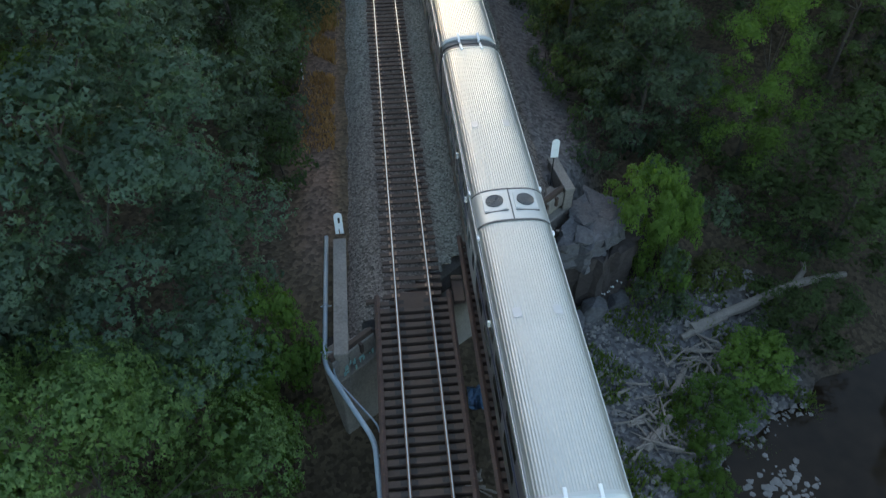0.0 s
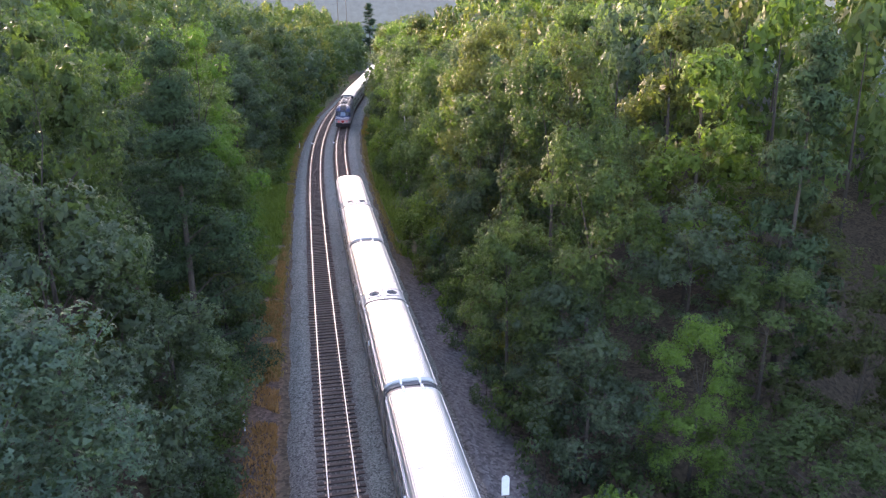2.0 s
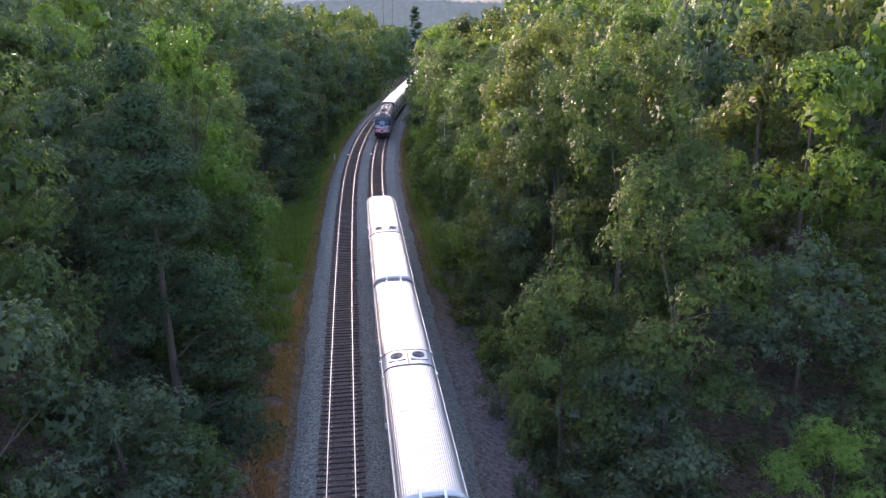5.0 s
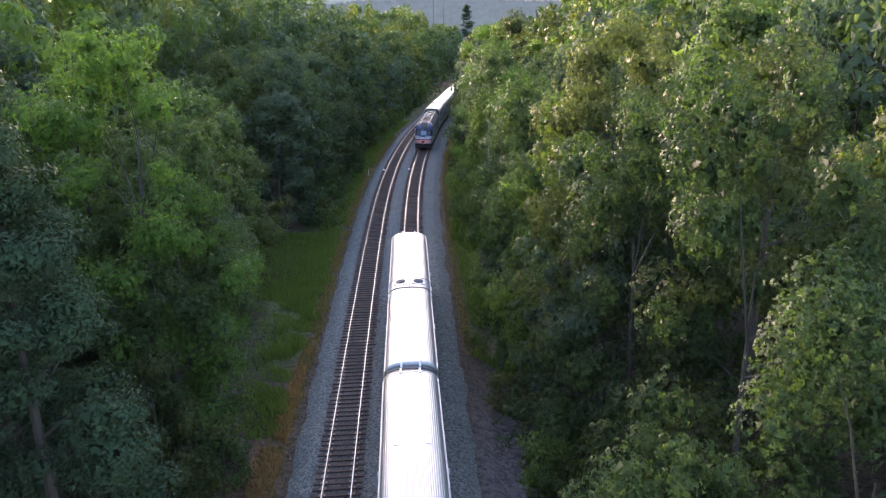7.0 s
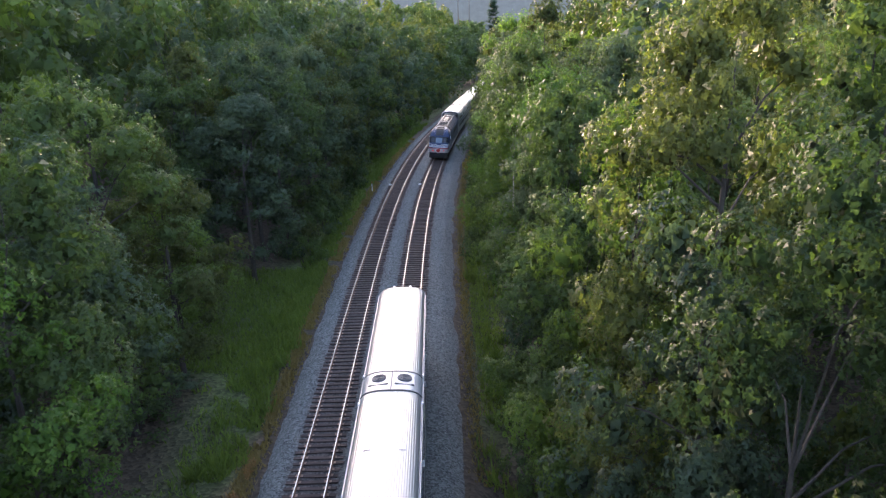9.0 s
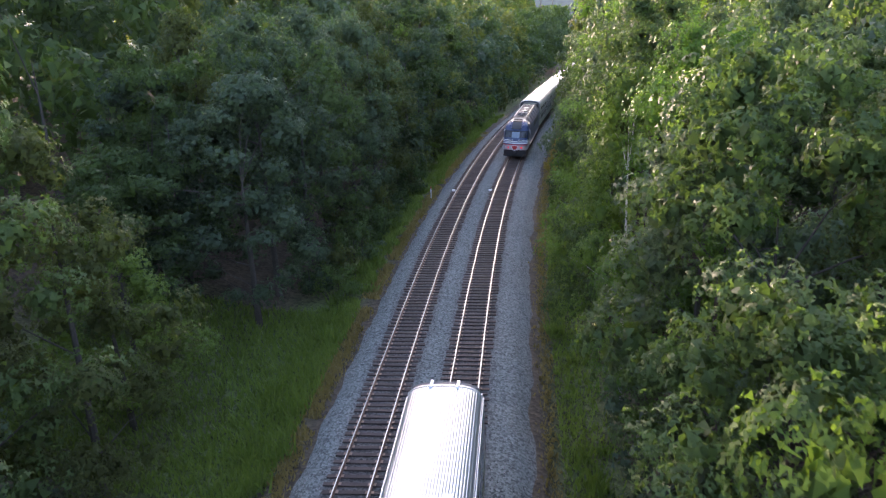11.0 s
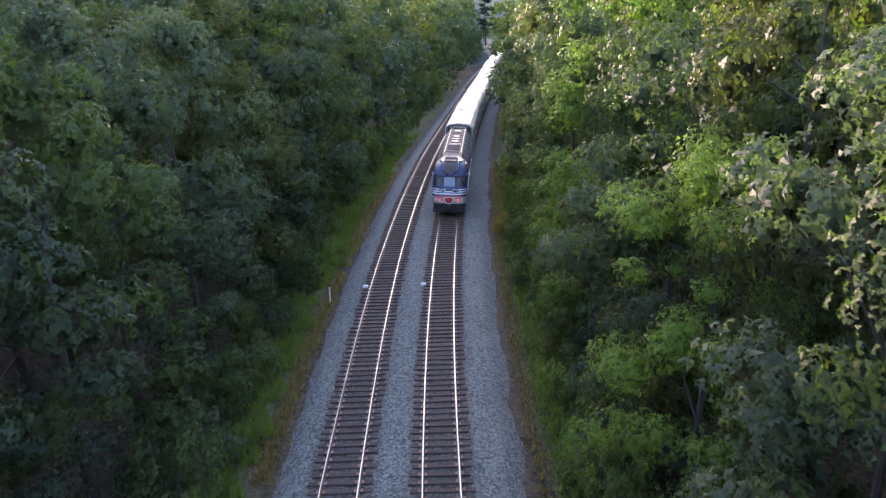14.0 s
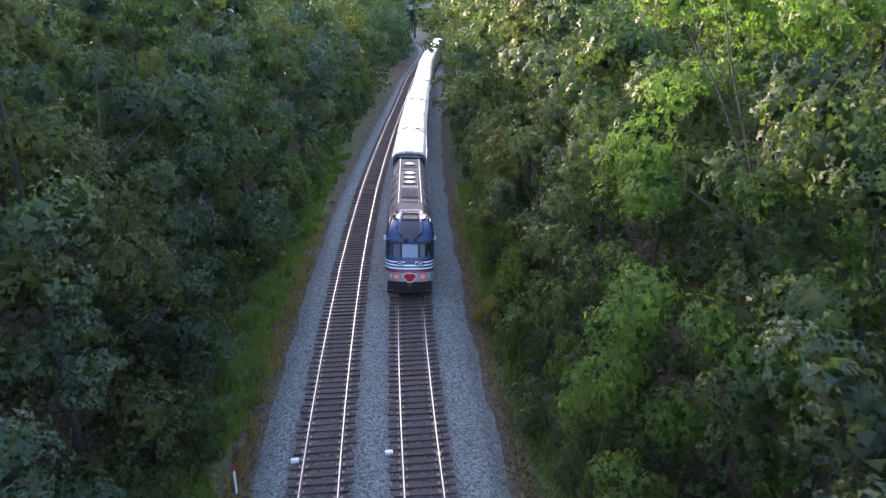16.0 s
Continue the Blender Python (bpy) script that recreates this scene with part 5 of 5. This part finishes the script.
r = np.random.RandomState(5)
n = 34000
s = r.uniform(74, 215, n)
lat = -4.0 - np.abs(r.normal(size=n)) * 1.5 * np.where(s < 118, 1.3, 0.6)
keep = waves(*on_line(s, lat), 1.1, 4) + 0.6 * waves(*on_line(s, lat), 3.3, 8) > -0.35 + 0.5 * smooth(-4.8, -4.0, lat)
tufts("grass", "rough green grass on the verge", GRASS, (s[keep], lat[keep]), 0.34, 1)
# taller clumps of weeds on both verges
cs = r.uniform(76, 205, 170)
cl = np.where(r.uniform(0, 1, 170) < 0.6, r.uniform(-6.8, -4.0, 170), r.uniform(8.8, 11.5, 170))
s, lat = (np.repeat(v, 55) + r.normal(size=170 * 55) * 0.3 for v in (cs, cl))
tufts("tall_weeds", "clumps of tall green weeds on the verges", GRASS, (s, lat), 0.75, 9)
n = 14000
s, lat = r.uniform(97, 117, n), r.uniform(-20, -4, n)
tufts("grass", "open patch of rough grass among the trees", GRASS, (s, lat), 0.4, 7)
n = 12000
s = r.uniform(92, 200, n)
lat = 8.9 + np.abs(r.normal(size=n)) * 1.2
tufts("grass", "rough green grass at the foot of the trees", GRASS, (s, lat), 0.32, 2)
n = 16000
s = 58 + 132 * r.uniform(0, 1, n) ** 1.2
lat = -3.6 + r.normal(size=n) * 0.28 - 0.7 * smooth(92, 60, s) * r.uniform(0, 2.2, n)
keep = waves(*on_line(s, lat), 1.1, 5) + 0.5 * waves(*on_line(s, lat), 4.7, 3) > -0.45
s, lat = s[keep], lat[keep]
tufts("dry_grass", "strip of dry straw-coloured grass along the ballast", STRAW, (s, lat), 0.24, 3)
n = 9000
s = 44 + 42 * r.uniform(0, 1, n) ** 0.8
lat = -3.5 - np.abs(r.normal(size=n)) * 1.0 * smooth(92, 62, s) - 0.15 * r.uniform(0, 1, n)
tufts("dead_weeds", "strip of orange-brown dead weeds beside the ballast", DEADWEED, (s[waves(*on_line(s, lat), 1.4, 2) > -0.45], lat[waves(*on_line(s, lat), 1.4, 2) > -0.45]), 0.26, 8)
n = 16000
s, lat = 23 + 14 * r.uniform(0, 1, n), 6 + 14 * r.uniform(0, 1, n)
keep = (waves(s, lat, 1.1, 3) > 0.0) & (creek_side(*on_line(s, lat)) < -1)
tufts("weeds", "low green weeds between the stones of the bank", GRASS, (s[keep], lat[keep]), 0.3, 6)
n = 4000
s = r.uniform(84, 190, n)
lat = 8.35 + r.normal(size=n) * 0.25
tufts("dry_grass", "thin strip of dry grass along the ballast edge", STRAW, (s, lat), 0.2, 4)


# ---- loose stones ----
def stone_mesh(seed, rough=0.25):
    r = random.Random(seed)
    bm = bmesh.new()
    bmesh.ops.create_icosphere(bm, subdivisions=1, radius=0.5)
    for v in bm.verts:
        v.co *= 1 + r.uniform(-rough, rough)
        v.co.z *= 0.6
    me = bpy.data.meshes.new("stone")
    bm.to_mesh(me)
    bm.free()
    return me


def stone_field(name, label, mat, places, seed):
    g = Geo()
    r = random.Random(seed)
    for x, y, z, size in places:
        t = Matrix.Rotation(r.uniform(0, 6.28), 3, "Z") @ Matrix.Rotation(r.uniform(-0.5, 0.5), 3, "X")
        pts = [Vector((dx * r.uniform(0.6, 1.2), dy * r.uniform(0.6, 1.2), dz * 0.6)) * size * 0.5 for dx, dy, dz in ((1, 0, 0), (-1, 0, 0), (0, 1, 0), (0, -1, 0), (0.2, 0.2, 1), (-0.1, 0, -1))]
        g.add([t @ p + Vector((x, y, z)) for p in pts], [(0, 2, 4), (2, 1, 4), (1, 3, 4), (3, 0, 4), (2, 0, 5), (1, 2, 5), (3, 1, 5), (0, 3, 5)])
    return tagged(part(name, g, mat), label, "stones", kind="stuff")


r = random.Random(11)
pts = []
while len(pts) < 9000:
    s, lat = r.uniform(36, 175), r.uniform(-3.3, 7.9)
    if abs(lat) < 1.3 or abs(lat - TRACK2) < 1.3:
        continue
    x, y = on_line(s, lat)
    pts.append((float(x), float(y), float(ballast_height(s, lat)) + 0.01, r.uniform(0.05, 0.12)))
stone_field("ballast_stones", "loose grey stones lying on the ballast", STONES, pts, 1)
pts = []
while len(pts) < 2600:
    x, y = r.uniform(3, 19), r.uniform(21, 37)
    if creek_side(x, y) > -0.6 + 0.0 * x:
        continue
    s, lat = y, x + 0.3
    pts.append((x, y, float(ground_height(s, lat)) + 0.03, r.uniform(0.12, 0.45)))
stone_field("bank_stones", "pale grey stones covering the creek bank", STONES, pts, 2)
group_mesh = [stone_mesh(k, 0.32) for k in range(4)]
for me in group_mesh:
    me.materials.append(STONES)
for k in range(84):
    x, y = 16.0 + r.gauss(0, 0.9), 25.2 + r.gauss(0, 0.7)
    ob = part("stone", group_mesh[k % 4], None, m=Matrix.LocRotScale((x, y, max(-7.05, float(ground_height(y, x + 0.3))) + 0.05), Euler((0, 0, r.uniform(0, 6))), (r.uniform(0.12, 0.38),) * 3))
    tagged(ob, "pale boulder at the edge of the creek", "stone", "creek boulders")


def boulder(x, y, z, size, mat, seed, label, name="boulder"):
    """An angular block: the hull of scattered corners."""
    r = random.Random(seed)
    bm = bmesh.new()
    for k in range(26):
        p = Vector((r.uniform(-1, 1), r.uniform(-1, 1), r.uniform(-1, 1)))
        p = p / max(abs(p.x), abs(p.y), abs(p.z)) * r.uniform(0.42, 0.5)
        bm.verts.new(p)
    hull = bmesh.ops.convex_hull(bm, input=bm.verts)
    bmesh.ops.delete(bm, geom=[v for v in hull["geom_interior"] if isinstance(v, bmesh.types.BMVert)], context="VERTS")
    bmesh.ops.bevel(bm, geom=bm.edges[:], offset=0.02, segments=1, affect="EDGES", clamp_overlap=True)
    me = bpy.data.meshes.new(name)
    bm.to_mesh(me)
    bm.free()
    me.materials.append(mat)
    ob = part(name, me, None, m=Matrix.LocRotScale((x, y, z), Euler((r.uniform(-0.15, 0.15), r.uniform(-0.15, 0.15), seed * 1.3)), size))
    return tagged(ob, label, "rock", "rocks by the abutment")


def ledge(name, outline, top, bottom, mat, seed, label):
    """A broken rock mass with an uneven flat top and a stepped face."""
    r = random.Random(seed)
    pts = []
    for i, p in enumerate(outline):
        q = outline[(i + 1) % len(outline)]
        for k in range(5):
            pts.append((p[0] + (q[0] - p[0]) * k / 5 + r.uniform(-0.16, 0.16), p[1] + (q[1] - p[1]) * k / 5 + r.uniform(-0.16, 0.16)))
    cx, cy = sum(p[0] for p in pts) / len(pts), sum(p[1] for p in pts) / len(pts)
    rings = []
    for k in range(7):
        z = bottom + (top - bottom) * k / 6
        rings.append([(cx + (x - cx) * (1.06 - 0.02 * k) + r.uniform(-0.12, 0.12), cy + (y - cy) * (1.06 - 0.02 * k) + r.uniform(-0.12, 0.12), z + (r.uniform(-0.1, 0.1) if 0 < k else 0)) for x, y in pts])
    for f in (0.7, 0.35):
        rings.append([(cx + (x - cx) * f, cy + (y - cy) * f, top + r.uniform(-0.14, 0.1)) for x, y in pts])
    g = Geo()
    g.loft(rings)
    return tagged(part(name, g, mat), label, "rock", "rocks by the abutment")


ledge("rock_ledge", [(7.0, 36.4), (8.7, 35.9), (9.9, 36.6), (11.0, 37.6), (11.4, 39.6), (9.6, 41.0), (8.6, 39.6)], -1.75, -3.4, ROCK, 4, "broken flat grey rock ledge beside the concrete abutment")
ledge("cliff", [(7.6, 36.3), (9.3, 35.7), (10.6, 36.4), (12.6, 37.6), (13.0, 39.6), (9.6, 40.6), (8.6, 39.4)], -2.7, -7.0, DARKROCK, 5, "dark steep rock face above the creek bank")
for k, (x, y, z, sz) in enumerate(((8.6, 36.9, -1.72, (1.5, 1.0, 0.3)), (9.6, 37.4, -1.75, (1.3, 1.3, 0.26)), (10.2, 38.3, -1.72, (1.1, 0.9, 0.3)), (8.9, 38.1, -1.74, (1.0, 0.9, 0.26)), (9.3, 35.2, -5.7, (1.5, 1.1, 1.4)), (8.2, 34.6, -5.9, (1.2, 1.0, 0.9)), (10.9, 36.0, -5.9, (1.2, 1.4, 0.9)))):
    boulder(x, y, z, sz, ROCK, k + 1, "angular grey block of rock beside the abutment")
spray = Geo()
r = random.Random(9)
for k in range(9):
    spray.box((9.75 + 0.16 * k * r.uniform(0.7, 1.2), 35.66 + 0.1 * k, -4.9 + r.uniform(-0.2, 0.3)), (0.03, 0.1, 0.03 + 0.09 * r.random()), Matrix.Rotation(0.55, 3, "Z"))
tagged(part("spray_paint", spray, SIGNWHITE), "pale spray-painted strokes on the dark rock face", "graffiti")


# ---- fallen tree and driftwood ----
def log(name, label, pts, radii, seed, group="", mat=DEADWOOD, n=10):
    g = Geo()
    line = []
    r = random.Random(seed)
    P = [Vector(p) for p in pts]
    for i in range(len(P) - 1):
        for k in range(4):
            line.append(P[i].lerp(P[i + 1], k / 4) + Vector((r.uniform(-1, 1), r.uniform(-1, 1), r.uniform(-1, 1))) * radii[0] * 0.16)
    line.append(P[-1])
    rad = [float(np.interp(i / (len(line) - 1), np.linspace(0, 1, len(radii)), radii)) * r.uniform(0.92, 1.08) for i in range(len(line))]
    g.tube(line, rad, n)
    return g


fl = thing("fallen_tree", Matrix(), "bleached fallen tree trunk lying across the creek bank", "fallen tree")
part("trunk", log("trunk", "", [(14.0, 33.4, -5.5), (17.2, 34.5, -5.3), (20.4, 35.6, -5.0), (23.2, 35.9, -4.8)], [0.3, 0.27, 0.24, 0.18], 3), DEADWOOD, fl)
part("limb", log("limb", "", [(20.2, 35.5, -5.05), (21.2, 36.5, -4.95), (21.5, 37.6, -4.8), (22.3, 38.6, -4.6)], [0.18, 0.15, 0.11, 0.05], 4), DEADWOOD, fl)
part("split_end", log("split_end", "", [(13.3, 32.9, -5.55), (14.6, 33.4, -5.5), (16.0, 34.0, -5.45)], [0.16, 0.2, 0.2], 6), DEADWOOD, fl)
r = random.Random(21)
for cx, cy, n, ln in ((14.0, 31.6, 26, 1.3), (10.6, 28.2, 22, 1.7), (11.4, 29.6, 8, 1.2), (3.0, 23.0, 12, 1.3), (2.6, 25.5, 6, 1.0)):
    for k in range(n):
        x, y, a, l = cx + r.gauss(0, 0.65), cy + r.gauss(0, 0.7), r.uniform(0, math.pi), ln * r.uniform(0.5, 1.5)
        z = float(ground_height(y, x + 0.3)) + 0.12 + 0.1 * r.random() * (k % 4)
        d = Vector((math.cos(a), math.sin(a), r.uniform(-0.12, 0.12))) * l / 2
        rad = r.uniform(0.03, 0.09)
        g = log("driftwood", "", [Vector((x, y, z)) - d, Vector((x, y, z)), Vector((x, y, z)) + d], [rad * 1.2, rad, rad * 0.5], k, n=6)
        tagged(part("driftwood", g, DEADWOOD), "bleached driftwood branch in a heap on the bank", "driftwood", "driftwood heaps")
for p, q, rad in (((12.0, 29.9, -6.1), (13.1, 31.3, -6.0), 0.15), ((9.9, 27.0, -6.2), (11.5, 28.6, -5.9), 0.19), ((13.2, 32.3, -5.8), (14.9, 32.0, -5.7), 0.12)):
    g = log("driftwood_log", "", [p, Vector(p).lerp(Vector(q), 0.5), q], [rad, rad, rad * 0.8], int(rad * 100), n=9)
    tagged(part("driftwood_log", g, DEADWOOD), "thick bleached driftwood log on the bank", "driftwood", "driftwood heaps")

# crumpled blue sheet caught under the bridge
g = Geo()
r = random.Random(2)
nx = 9
v = [(2.0 + 0.14 * i, 29.4 + 0.16 * j, -5.6 + r.uniform(0, 0.35)) for i in range(nx) for j in range(nx)]
f = [(i * nx + j, (i + 1) * nx + j, (i + 1) * nx + j + 1, i * nx + j + 1) for i in range(nx - 1) for j in range(nx - 1)]
v += [(x, y, z - 0.03) for x, y, z in v]
f += [tuple(k + nx * nx for k in reversed(q)) for q in f]
g.add(v, f)
tagged(part("tarpaulin", g, material("blue_plastic", (0.04, 0.09, 0.17), 0.45, var=0.3)), "crumpled blue plastic sheet among debris under the bridge", "tarpaulin")

# ---- far poles and wires ----
for x, y, h in ((12.6, 373.0, 29), (19.1, 427.0, 30)):
    p = thing("utility_pole", Matrix.Translation((x, y, -1.0)), "tall weathered wooden utility pole above the far trees", "utility pole", "utility poles")
    part("pole", Geo().tube([(0, 0, -0.5), (0, 0, h)], [0.24, 0.16], 8), WOODPOLE, p)
    part("crossarm", Geo().box((0, 0, h - 0.8), (2.6, 0.12, 0.14)), WOODPOLE, p)
    for k in (-1.1, 1.1):
        part("insulator", Geo().tube([(k, 0, h - 0.73), (k, 0, h - 0.5)], 0.05, 6), GRILLE, p)
for dz in (0, -3.0):
    a, b = Vector((12.6, 373, 27 + dz)), Vector((-150, 190, 34 + dz))
    g = Geo().tube([a.lerp(b, k / 12) - Vector((0, 0, 4.5 * 4 * (k / 12) * (1 - k / 12))) for k in range(13)], 0.045, 5)
    tagged(part("overhead_wire", g, GRILLE), "thin sagging overhead wire above the woods", "wire", "overhead wires")
plant(("pine", 1, 0), 29, 400, -1.5, 25.0, 6.0, 1.0, group="woodland trees", label="dark conical conifer standing above the far trees")
